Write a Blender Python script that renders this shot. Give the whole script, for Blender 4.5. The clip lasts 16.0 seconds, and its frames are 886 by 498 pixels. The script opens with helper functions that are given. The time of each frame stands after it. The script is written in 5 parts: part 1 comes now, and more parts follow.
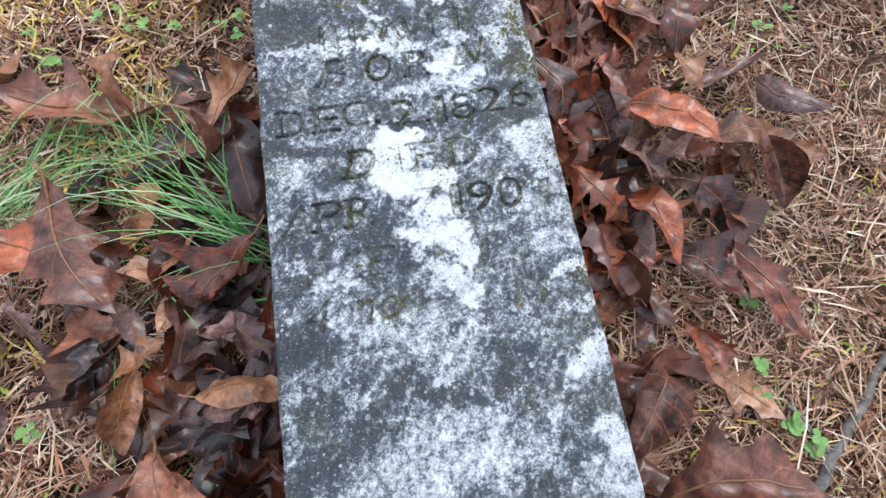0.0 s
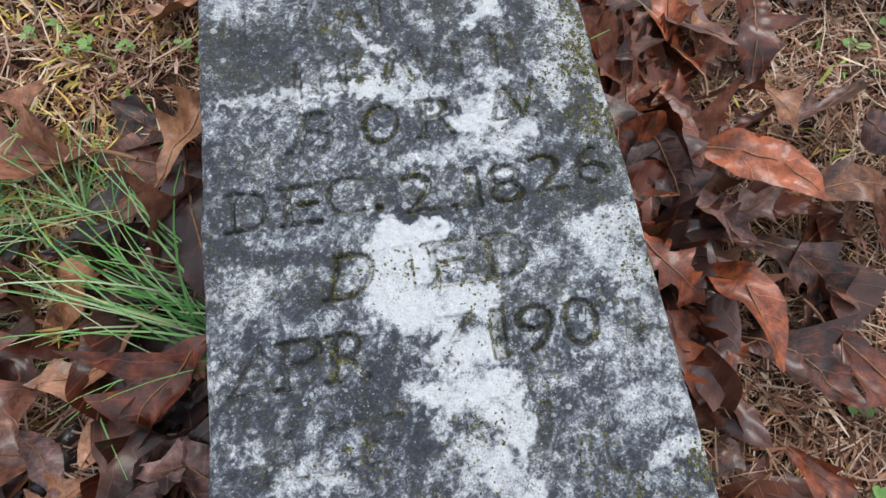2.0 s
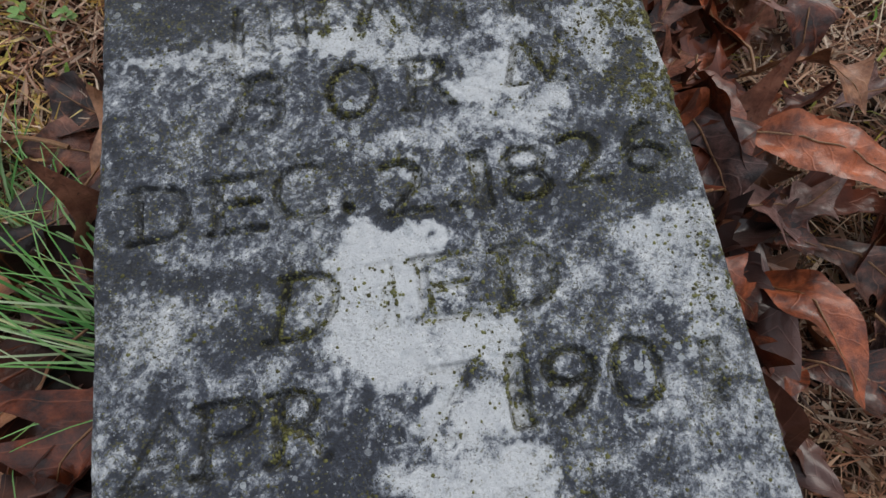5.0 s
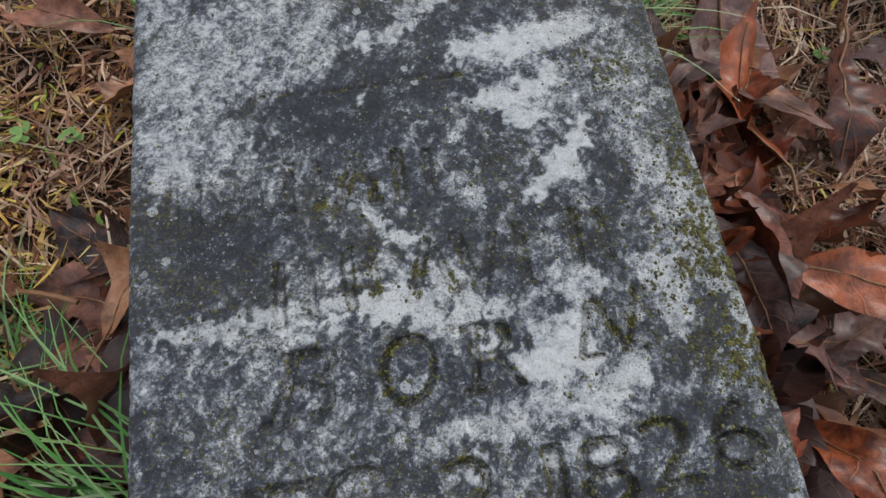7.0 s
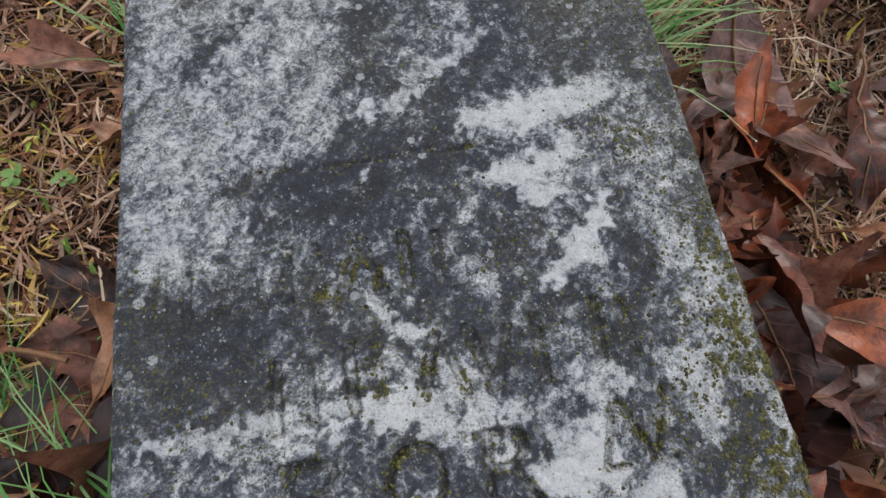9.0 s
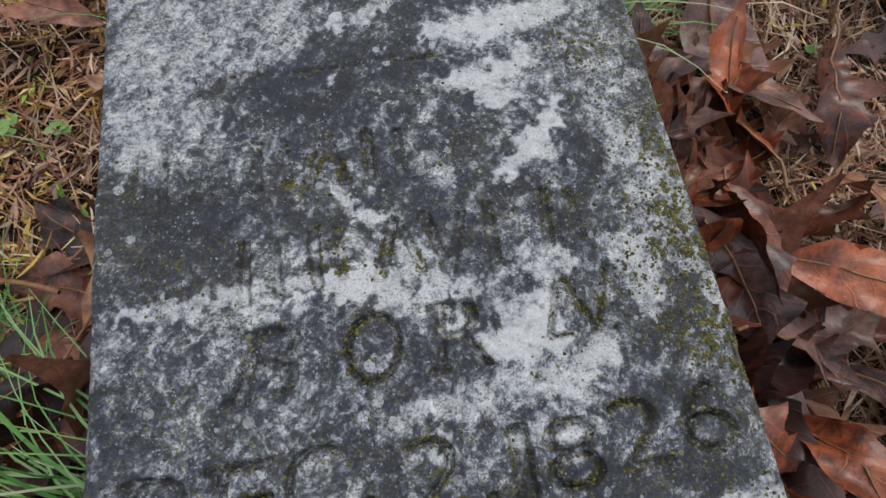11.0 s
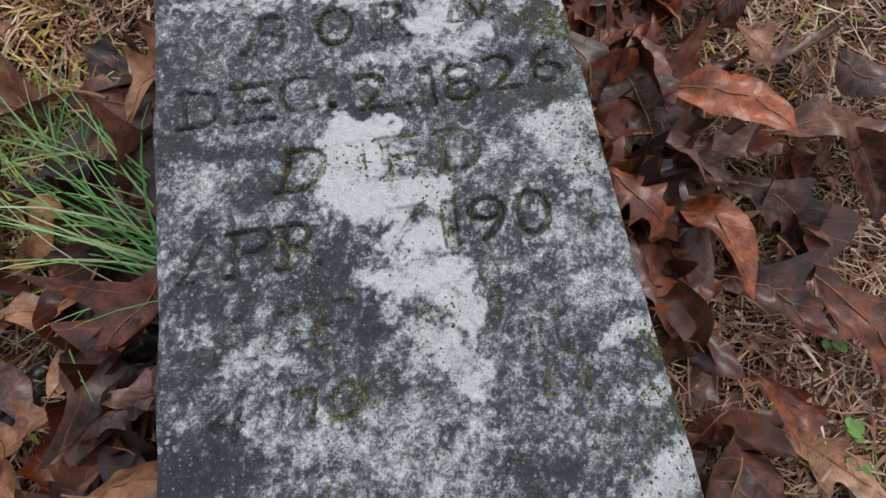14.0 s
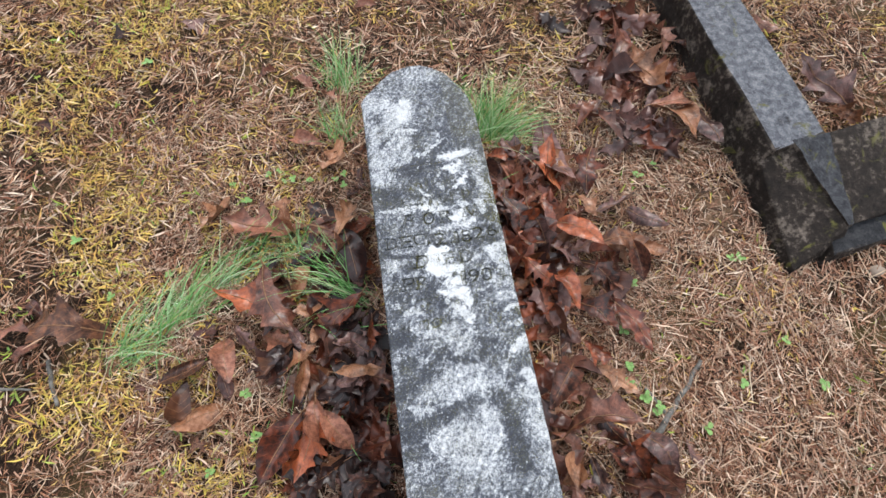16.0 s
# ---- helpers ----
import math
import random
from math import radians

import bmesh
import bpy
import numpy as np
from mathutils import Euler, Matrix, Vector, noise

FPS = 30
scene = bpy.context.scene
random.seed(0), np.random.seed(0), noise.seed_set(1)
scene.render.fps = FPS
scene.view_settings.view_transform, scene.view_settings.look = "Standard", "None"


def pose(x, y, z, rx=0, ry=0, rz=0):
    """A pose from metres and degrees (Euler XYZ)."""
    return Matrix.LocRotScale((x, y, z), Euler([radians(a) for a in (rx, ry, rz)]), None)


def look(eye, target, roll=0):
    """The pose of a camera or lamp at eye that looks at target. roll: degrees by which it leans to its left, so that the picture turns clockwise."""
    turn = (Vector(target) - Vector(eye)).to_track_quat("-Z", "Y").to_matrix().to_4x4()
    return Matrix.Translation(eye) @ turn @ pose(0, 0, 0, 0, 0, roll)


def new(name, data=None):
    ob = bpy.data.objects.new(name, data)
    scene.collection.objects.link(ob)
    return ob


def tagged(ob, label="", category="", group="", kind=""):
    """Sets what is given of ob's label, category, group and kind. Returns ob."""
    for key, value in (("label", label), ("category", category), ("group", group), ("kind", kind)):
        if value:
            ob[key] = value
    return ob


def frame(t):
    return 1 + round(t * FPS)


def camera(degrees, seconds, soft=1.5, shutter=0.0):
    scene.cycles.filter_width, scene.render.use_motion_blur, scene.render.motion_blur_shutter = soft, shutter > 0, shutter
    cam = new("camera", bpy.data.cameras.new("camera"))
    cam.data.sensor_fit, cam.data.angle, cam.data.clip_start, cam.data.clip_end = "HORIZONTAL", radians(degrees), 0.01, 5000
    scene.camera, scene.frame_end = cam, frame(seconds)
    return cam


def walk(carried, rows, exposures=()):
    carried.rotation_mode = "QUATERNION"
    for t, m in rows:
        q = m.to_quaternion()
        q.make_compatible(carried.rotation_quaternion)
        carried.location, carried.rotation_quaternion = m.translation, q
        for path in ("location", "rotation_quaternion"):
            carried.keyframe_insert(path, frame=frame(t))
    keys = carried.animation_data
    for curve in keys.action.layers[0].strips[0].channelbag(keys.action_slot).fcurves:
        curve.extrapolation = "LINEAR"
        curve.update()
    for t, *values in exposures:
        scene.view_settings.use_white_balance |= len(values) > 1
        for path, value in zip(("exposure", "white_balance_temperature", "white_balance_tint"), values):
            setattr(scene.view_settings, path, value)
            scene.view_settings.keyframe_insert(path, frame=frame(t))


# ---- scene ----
cam = camera(84.0, 16.0, soft=1.5)
PATH = [
    (0, (-0.02, -0.075, 0.634), (0.143, 0.477, -1.281), 7.4),
    (0.5, (-0.023, -0.038, 0.585), (0.128, 0.499, -1.335), 7.0),
    (1, (-0.005, 0.006, 0.543), (0.148, 0.558, -1.373), 6.6),
    (1.5, (-0.013, 0.026, 0.524), (0.138, 0.581, -1.392), 6.4),
    (2, (-0.013, 0.049, 0.521), (0.136, 0.608, -1.394), 6.3),
    (2.5, (-0.015, 0.06, 0.51), (0.138, 0.624, -1.403), 6.3),
    (3, (-0.015, 0.067, 0.503), (0.136, 0.633, -1.409), 6.2),
    (5.5, (-0.002, 0.09, 0.439), (0.14, 0.632, -1.481), 5.9),
    (6, (-0.008, 0.129, 0.446), (0.139, 0.671, -1.473), 6.2),
    (6.5, (-0.015, 0.165, 0.461), (0.138, 0.726, -1.453), 6.1),
    (7, (-0.013, 0.2, 0.454), (0.145, 0.747, -1.464), 7.2),
    (7.5, (-0.004, 0.225, 0.449), (0.149, 0.791, -1.463), 6.2),
    (8, (-0.011, 0.246, 0.447), (0.142, 0.815, -1.464), 6.1),
    (10.5, (-0.003, 0.204, 0.45), (0.152, 0.772, -1.462), 6.5),
    (11, (0.0, 0.188, 0.449), (0.149, 0.758, -1.462), 5.9),
    (11.5, (-0.005, 0.164, 0.457), (0.143, 0.731, -1.455), 5.9),
    (12, (-0.006, 0.133, 0.465), (0.141, 0.694, -1.45), 5.9),
    (12.5, (0.004, 0.094, 0.473), (0.151, 0.646, -1.444), 6.1),
    (13, (0.003, 0.057, 0.485), (0.154, 0.609, -1.431), 6.2),
    (13.5, (-0.001, 0.016, 0.495), (0.149, 0.569, -1.422), 6.0),
    (14, (0.004, -0.01, 0.505), (0.156, 0.54, -1.412), 6.2),
    (14.5, (0.002, -0.04, 0.543), (0.158, 0.501, -1.376), 6.9),
    (15, (-0.021, -0.079, 0.657), (0.135, 0.461, -1.263), 7.3),
    (15.5, (-0.038, -0.15, 0.894), (0.123, 0.439, -1.011), 6.6),
    (16, (-0.089, -0.243, 1.139), (0.096, 0.548, -0.688), 4.5),
]
EXPOSURE = [(0, 0.82, 6050, 10), (0.5, 0.79, 6100, 10), (1.5, 0.58, 6350, 10), (2.5, 0.34, 6550, 10), (3, 0.31, 6600, 10), (5.5, -0.30, 6600, 10),
            (6, -0.32, 6550, 10), (7, -0.12, 6650, 10), (8, -0.05, 6750, 11), (10.5, -0.03, 6700, 11), (12.5, 0.08, 6700, 11), (13.5, -0.01, 6700, 11),
            (14.5, 0.06, 6650, 11), (15, 0.28, 6650, 11), (15.5, 0.50, 6650, 11), (16, 0.70, 6550, 10)]
walk(cam, [(t, look(eye, target, roll)) for t, eye, target, roll in PATH], EXPOSURE)

# ---- sky, sun ----
world = bpy.data.worlds.new("overcast_sky")
scene.world = world
world.use_nodes = True
wn = world.node_tree
sky = wn.nodes.new("ShaderNodeTexSky")
sky.sky_type, sky.sun_disc = "NISHITA", False
sky.sun_elevation, sky.sun_rotation = radians(45), radians(39)
sky.air_density, sky.dust_density, sky.ozone_density = 1.0, 4.0, 1.0
soft = wn.nodes.new("ShaderNodeMix")
soft.data_type = "RGBA"
soft.inputs[0].default_value = 0.85
soft.inputs[7].default_value = (8.2, 8.7, 9.6, 1)
wn.links.new(sky.outputs[0], soft.inputs[6])
up = wn.nodes.new("ShaderNodeSeparateXYZ")
wn.links.new(wn.nodes.new("ShaderNodeTexCoord").outputs["Generated"], up.inputs[0])
rise = wn.nodes.new("ShaderNodeMapRange")
wn.links.new(up.outputs[2], rise.inputs[0])
rise.inputs[1].default_value, rise.inputs[2].default_value = 0.0, 1.0
rise.inputs[3].default_value, rise.inputs[4].default_value = 0.42, 1.30
shade = wn.nodes.new("ShaderNodeVectorMath")
shade.operation = "SCALE"
wn.links.new(soft.outputs[2], shade.inputs[0])
wn.links.new(rise.outputs[0], shade.inputs["Scale"])
wn.links.new(shade.outputs[0], wn.nodes["Background"].inputs[0])
wn.nodes["Background"].inputs[1].default_value = 0.1
sun = new("sun", bpy.data.lights.new("sun", "SUN"))
sun.data.energy, sun.data.angle, sun.data.color = 1.35, radians(34), (1.0, 0.97, 0.92)
sun.matrix_world = look((1.6, 2.0, 2.6), (0, 0, 0))

# ---- node helpers ----
def material(name):
    m = bpy.data.materials.new(name)
    m.use_nodes = True
    return m, m.node_tree, m.node_tree.nodes["Principled BSDF"]


def put(nt, socket, value):
    if hasattr(value, "is_output"):
        nt.links.new(value, socket)
    else:
        socket.default_value = value


def math_node(nt, op, a, b=0.0, clamp=False):
    n = nt.nodes.new("ShaderNodeMath")
    n.operation, n.use_clamp = op, clamp
    put(nt, n.inputs[0], a)
    put(nt, n.inputs[1], b)
    return n.outputs[0]


def coords(nt):
    return nt.nodes.new("ShaderNodeTexCoord").outputs["Object"]


def place_coords(nt):
    return nt.nodes.new("ShaderNodeNewGeometry").outputs["Position"]


def noise_node(nt, vec, scale, detail=4.0, rough=0.6, warp=0.0):
    n = nt.nodes.new("ShaderNodeTexNoise")
    n.inputs["Scale"].default_value, n.inputs["Detail"].default_value = scale, detail
    n.inputs["Roughness"].default_value, n.inputs["Distortion"].default_value = rough, warp
    nt.links.new(vec, n.inputs["Vector"])
    return n.outputs[0]


def ramp(nt, fac, *stops):
    n = nt.nodes.new("ShaderNodeValToRGB")
    while len(n.color_ramp.elements) < len(stops):
        n.color_ramp.elements.new(0.5)
    for e, (p, c) in zip(n.color_ramp.elements, stops):
        e.position, e.color = p, (*c, 1) if len(c) == 3 else c
    put(nt, n.inputs[0], fac)
    return n.outputs[0]


def grey(nt, fac, lo, hi):
    n = nt.nodes.new("ShaderNodeMapRange")
    put(nt, n.inputs[0], fac)
    n.inputs[1].default_value, n.inputs[2].default_value = lo, hi
    return n.outputs[0]


def blend(nt, fac, a, b, mode="MIX"):
    n = nt.nodes.new("ShaderNodeMix")
    n.data_type, n.blend_type = "RGBA", mode
    put(nt, n.inputs[0], fac)
    for i, v in ((6, a), (7, b)):
        put(nt, n.inputs[i], (*v, 1) if isinstance(v, tuple) and len(v) == 3 else v)
    return n.outputs[2]


def attribute(nt, name):
    n = nt.nodes.new("ShaderNodeAttribute")
    n.attribute_name = name
    return n.outputs["Fac"]


def bump(nt, bsdf, height, strength, distance):
    n = nt.nodes.new("ShaderNodeBump")
    n.inputs["Strength"].default_value, n.inputs["Distance"].default_value = strength, distance
    nt.links.new(height, n.inputs["Height"])
    nt.links.new(n.outputs[0], bsdf.inputs["Normal"])


# ---- materials ----
def stone_material():
    m, nt, b = material("weathered_marble")
    v = coords(nt)
    # veins run aslant over the face
    turn = nt.nodes.new("ShaderNodeMapping")
    turn.vector_type = "TEXTURE"
    turn.inputs["Rotation"].default_value = (0, 0, radians(54))
    turn.inputs["Scale"].default_value = (2.6, 1.0, 1.0)
    nt.links.new(v, turn.inputs["Vector"])
    big = noise_node(nt, turn.outputs[0], 78, 8, 0.72, 0.6)
    mid = noise_node(nt, v, 165, 7, 0.72, 0.5)
    fine = noise_node(nt, v, 480, 5, 0.8)
    stain = attribute(nt, "stain")
    # clean marble is smooth and milky, the soiled face mottled
    soiled = ramp(nt, stain, (0.56, (1, 1, 1)), (0.82, (0.42, 0.42, 0.42)))
    mottle = math_node(nt, "MULTIPLY", math_node(nt, "SUBTRACT", big, 0.5), 0.9)
    mottle = math_node(nt, "ADD", mottle, math_node(nt, "MULTIPLY", math_node(nt, "SUBTRACT", mid, 0.5), 1.5))
    mottle = math_node(nt, "ADD", mottle, math_node(nt, "MULTIPLY", math_node(nt, "SUBTRACT", fine, 0.5), 0.8))
    val = math_node(nt, "ADD", stain, math_node(nt, "MULTIPLY", mottle, soiled))
    col = ramp(nt, val, (0.10, (0.018, 0.021, 0.029)), (0.37, (0.056, 0.064, 0.086)), (0.49, (0.155, 0.173, 0.206)),
               (0.62, (0.365, 0.392, 0.428)), (0.84, (0.80, 0.82, 0.83)))
    # crisp pale and sooty granules, more of each where the stain leans that way
    grain = math_node(nt, "MULTIPLY", math_node(nt, "SUBTRACT", noise_node(nt, v, 360, 4, 0.72), 0.5), 1.7)
    pale = grey(nt, math_node(nt, "ADD", math_node(nt, "ADD", stain, grain), math_node(nt, "MULTIPLY", mottle, 0.35)), 0.63, 0.69)
    col = blend(nt, math_node(nt, "MULTIPLY", pale, 0.62), col, (0.60, 0.63, 0.66))
    grain = math_node(nt, "MULTIPLY", math_node(nt, "SUBTRACT", noise_node(nt, v, 410, 4, 0.72), 0.5), 1.7)
    soot = math_node(nt, "MULTIPLY", grey(nt, math_node(nt, "ADD", math_node(nt, "ADD", stain, grain), math_node(nt, "MULTIPLY", mottle, 0.35)), 0.40, 0.34), soiled)
    col = blend(nt, math_node(nt, "MULTIPLY", soot, 0.55), col, (0.040, 0.045, 0.058))
    # pale lichen specks in three sizes, with crisp uneven edges
    shake = nt.nodes.new("ShaderNodeVectorMath")
    shake.operation = "MULTIPLY_ADD"
    wob = nt.nodes.new("ShaderNodeTexNoise")
    wob.inputs["Scale"].default_value, wob.inputs["Detail"].default_value = 900, 2
    nt.links.new(v, wob.inputs["Vector"])
    nt.links.new(wob.outputs["Color"], shake.inputs[0])
    shake.inputs[1].default_value = (0.0011, 0.0011, 0.0011)
    nt.links.new(v, shake.inputs[2])
    for scale, least, strength in ((230, 0.58, 0.8), (430, 0.55, 0.7), (900, 0.50, 0.55)):
        vo = nt.nodes.new("ShaderNodeTexVoronoi")
        vo.inputs["Scale"].default_value = scale
        nt.links.new(shake.outputs[0], vo.inputs["Vector"])
        sep = nt.nodes.new("ShaderNodeSeparateColor")
        nt.links.new(vo.outputs["Color"], sep.inputs[0])
        reach = math_node(nt, "MULTIPLY", math_node(nt, "MULTIPLY", sep.outputs[1], sep.outputs[2]), 0.62)
        spot = math_node(nt, "MULTIPLY", grey(nt, math_node(nt, "SUBTRACT", reach, vo.outputs["Distance"]), 0.0, 0.03), math_node(nt, "GREATER_THAN", sep.outputs[0], least))
        spot = math_node(nt, "MULTIPLY", spot, grey(nt, noise_node(nt, v, 19 + scale / 40, 3), 0.38, 0.60), True)
        col = blend(nt, math_node(nt, "MULTIPLY", spot, strength), col, (0.52, 0.56, 0.59))
    # black and olive crumbs in clusters
    crumb = noise_node(nt, v, 1150, 2, 0.6)
    knots = noise_node(nt, v, 55, 4, 0.65)
    dirt_shade = attribute(nt, "groove")
    pit = grey(nt, math_node(nt, "ADD", crumb, math_node(nt, "MULTIPLY", knots, 0.34)), 0.78, 0.82)
    col = blend(nt, math_node(nt, "MULTIPLY", math_node(nt, "MULTIPLY", pit, soiled), 0.85), col, (0.022, 0.022, 0.020))
    fleck = grey(nt, math_node(nt, "ADD", noise_node(nt, v, 800, 2, 0.6), math_node(nt, "MULTIPLY", noise_node(nt, v, 30, 4, 0.65), 0.4)), 0.81, 0.85)
    col = blend(nt, math_node(nt, "MULTIPLY", math_node(nt, "MULTIPLY", fleck, soiled), 0.8), col, (0.125, 0.12, 0.05))
    # cuts: grime with shade painted in; algae film there and on the damp edge
    film = math_node(nt, "MULTIPLY", dirt_shade, grey(nt, noise_node(nt, v, 620, 3, 0.7), 0.40, 0.54), True)
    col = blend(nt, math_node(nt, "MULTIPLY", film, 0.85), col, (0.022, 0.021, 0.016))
    film = math_node(nt, "MULTIPLY", attribute(nt, "algae"), grey(nt, noise_node(nt, v, 700, 3, 0.7), 0.48, 0.58), True)
    col = blend(nt, math_node(nt, "MULTIPLY", film, 0.6), col, (0.12, 0.112, 0.045))
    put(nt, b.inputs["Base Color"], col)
    put(nt, b.inputs["Roughness"], ramp(nt, mid, (0.3, (0.45, 0.45, 0.45)), (0.7, (0.8, 0.8, 0.8))))
    b.inputs["Specular IOR Level"].default_value = 0.35
    bump(nt, b, math_node(nt, "ADD", math_node(nt, "ADD", math_node(nt, "MULTIPLY", mid, 0.7), math_node(nt, "MULTIPLY", fine, 0.4)), noise_node(nt, v, 70, 3, 0.5)), 0.9, 0.0035)
    return m


def leaf_material(name, dark, base, light, gloss):
    m, nt, b = material(name)
    uv = nt.nodes.new("ShaderNodeUVMap").outputs[0]
    info = nt.nodes.new("ShaderNodeObjectInfo").outputs["Random"]
    v = coords(nt)
    tone = math_node(nt, "ADD", math_node(nt, "MULTIPLY", noise_node(nt, v, 9, 6, 0.65), 0.9), math_node(nt, "MULTIPLY", math_node(nt, "SUBTRACT", info, 0.5), 0.42))
    col = ramp(nt, tone, (0.22, dark), (0.45, base), (0.8, light))
    sep = nt.nodes.new("ShaderNodeSeparateXYZ")
    nt.links.new(uv, sep.inputs[0])
    across = math_node(nt, "ABSOLUTE", sep.outputs[1])
    # side veins run forward from the midrib
    vein = math_node(nt, "FRACT", math_node(nt, "MULTIPLY", math_node(nt, "ADD", math_node(nt, "SUBTRACT", sep.outputs[0], math_node(nt, "MULTIPLY", across, 0.16)), math_node(nt, "MULTIPLY", noise_node(nt, v, 6, 2), 0.12)), 7.0))
    line = grey(nt, math_node(nt, "ABSOLUTE", math_node(nt, "SUBTRACT", vein, 0.5)), 0.07, 0.0)
    col = blend(nt, math_node(nt, "MULTIPLY", line, 0.22), col, light)
    col = blend(nt, math_node(nt, "MULTIPLY", grey(nt, noise_node(nt, v, 3.2, 5, 0.7), 0.48, 0.66), 0.75), col, dark)
    spots = grey(nt, noise_node(nt, v, 32, 3, 0.5), 0.66, 0.72)
    col = blend(nt, math_node(nt, "MULTIPLY", spots, 0.6), col, (0.02, 0.012, 0.01))
    put(nt, b.inputs["Base Color"], col)
    put(nt, b.inputs["Roughness"], ramp(nt, noise_node(nt, v, 14, 4), (0.3, (gloss + 0.3, gloss + 0.3, gloss + 0.3)), (0.7, (gloss + 0.5, gloss + 0.5, gloss + 0.5))))
    b.inputs["Specular IOR Level"].default_value = 0.4
    # a film of rain
    put(nt, b.inputs["Coat Weight"], math_node(nt, "MULTIPLY", grey(nt, noise_node(nt, v, 7, 3), 0.3, 0.65), 0.7))
    b.inputs["Coat Roughness"].default_value, b.inputs["Coat IOR"].default_value = gloss + 0.11, 1.5
    bump(nt, b, math_node(nt, "ADD", line, math_node(nt, "MULTIPLY", noise_node(nt, v, 26, 5), 0.9)), 0.25, 0.02)
    return m


def litter_material(name, *cols):
    m, nt, b = material(name)
    isl = nt.nodes.new("ShaderNodeNewGeometry").outputs["Random Per Island"]
    n = len(cols)
    col = ramp(nt, isl, *[(i / (n - 1), c) for i, c in enumerate(cols)])
    col = blend(nt, grey(nt, noise_node(nt, place_coords(nt), 5, 4), 0.4, 0.8), col, (0.82, 0.72, 0.64), "MULTIPLY")
    put(nt, b.inputs["Base Color"], col)
    b.inputs["Roughness"].default_value, b.inputs["Specular IOR Level"].default_value = 0.5, 0.22
    return m


def ground_material():
    m, nt, b = material("duff_soil")
    v = place_coords(nt)
    a, c, d = noise_node(nt, v, 3, 6, 0.6), noise_node(nt, v, 45, 6, 0.7), noise_node(nt, v, 260, 4, 0.7)
    col = ramp(nt, c, (0.3, (0.005, 0.003, 0.002)), (0.5, (0.026, 0.014, 0.009)), (0.7, (0.12, 0.070, 0.043)))
    col = blend(nt, grey(nt, a, 0.5, 0.7), col, (0.12, 0.085, 0.035))
    col = blend(nt, math_node(nt, "MULTIPLY", grey(nt, d, 0.55, 0.7), 0.35), col, (0.48, 0.34, 0.22))
    col = blend(nt, math_node(nt, "MULTIPLY", attribute(nt, "sandy"), grey(nt, c, 0.3, 0.6)), col, ramp(nt, d, (0.35, (0.17, 0.10, 0.06)), (0.65, (0.36, 0.24, 0.15))))
    put(nt, b.inputs["Base Color"], col)
    b.inputs["Roughness"].default_value, b.inputs["Specular IOR Level"].default_value = 0.85, 0.15
    bump(nt, b, math_node(nt, "ADD", c, d), 1.0, 0.006)
    return m


def concrete_material(name, level, k=0.66):
    m, nt, b = material(name)
    v = place_coords(nt)
    a, c, d = noise_node(nt, v, 11, 6, 0.65), noise_node(nt, v, 52, 7, 0.75), noise_node(nt, v, 420, 3, 0.7)
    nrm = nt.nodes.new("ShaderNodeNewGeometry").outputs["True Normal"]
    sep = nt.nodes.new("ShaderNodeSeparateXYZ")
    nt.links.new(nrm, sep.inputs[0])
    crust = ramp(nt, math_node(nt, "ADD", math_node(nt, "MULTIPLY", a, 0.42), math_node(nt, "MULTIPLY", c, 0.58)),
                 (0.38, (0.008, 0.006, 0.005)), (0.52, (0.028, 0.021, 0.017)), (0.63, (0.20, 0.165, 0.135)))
    skylit = ramp(nt, math_node(nt, "ADD", math_node(nt, "MULTIPLY", c, 0.6), math_node(nt, "MULTIPLY", d, 0.4)),
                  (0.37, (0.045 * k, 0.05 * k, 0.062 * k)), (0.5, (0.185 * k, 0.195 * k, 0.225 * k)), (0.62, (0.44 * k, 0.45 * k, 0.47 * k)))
    # upward faces go paler grey: sky light put into the colour
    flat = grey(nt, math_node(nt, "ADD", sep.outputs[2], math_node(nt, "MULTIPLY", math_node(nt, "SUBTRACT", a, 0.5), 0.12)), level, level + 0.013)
    col = blend(nt, flat, crust, skylit)
    col = blend(nt, grey(nt, noise_node(nt, v, 14, 6, 0.68, 1.0), 0.59, 0.69), col, (0.12, 0.115, 0.03))
    put(nt, b.inputs["Base Color"], col)
    b.inputs["Roughness"].default_value, b.inputs["Specular IOR Level"].default_value = 0.75, 0.2
    bump(nt, b, math_node(nt, "ADD", c, d), 0.8, 0.004)
    return m


def plain_noise(name, scale, lo, hi, rough, height=0.002):
    m, nt, b = material(name)
    v = coords(nt)
    a = noise_node(nt, v, scale, 5, 0.65)
    put(nt, b.inputs["Base Color"], ramp(nt, a, (0.3, lo), (0.7, hi)))
    b.inputs["Roughness"].default_value = rough
    bump(nt, b, a, 0.6, height)
    return m


MARBLE = stone_material()
TONES = {
    "r": leaf_material("leaf_red_brown", (0.012, 0.0026, 0.0015), (0.165, 0.034, 0.011), (0.54, 0.140, 0.048), 0.09),
    "b": leaf_material("leaf_brown", (0.013, 0.0042, 0.0028), (0.158, 0.052, 0.029), (0.47, 0.200, 0.122), 0.12),
    "g": leaf_material("leaf_grey_brown", (0.017, 0.0078, 0.0070), (0.145, 0.067, 0.055), (0.44, 0.250, 0.212), 0.13),
    "t": leaf_material("leaf_tan", (0.032, 0.0092, 0.0034), (0.220, 0.080, 0.032), (0.51, 0.260, 0.142), 0.16),
    # dark leaf colour that also carries the shade low in the piles
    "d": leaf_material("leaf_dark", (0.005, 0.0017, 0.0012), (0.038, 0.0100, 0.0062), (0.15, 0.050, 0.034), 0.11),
}
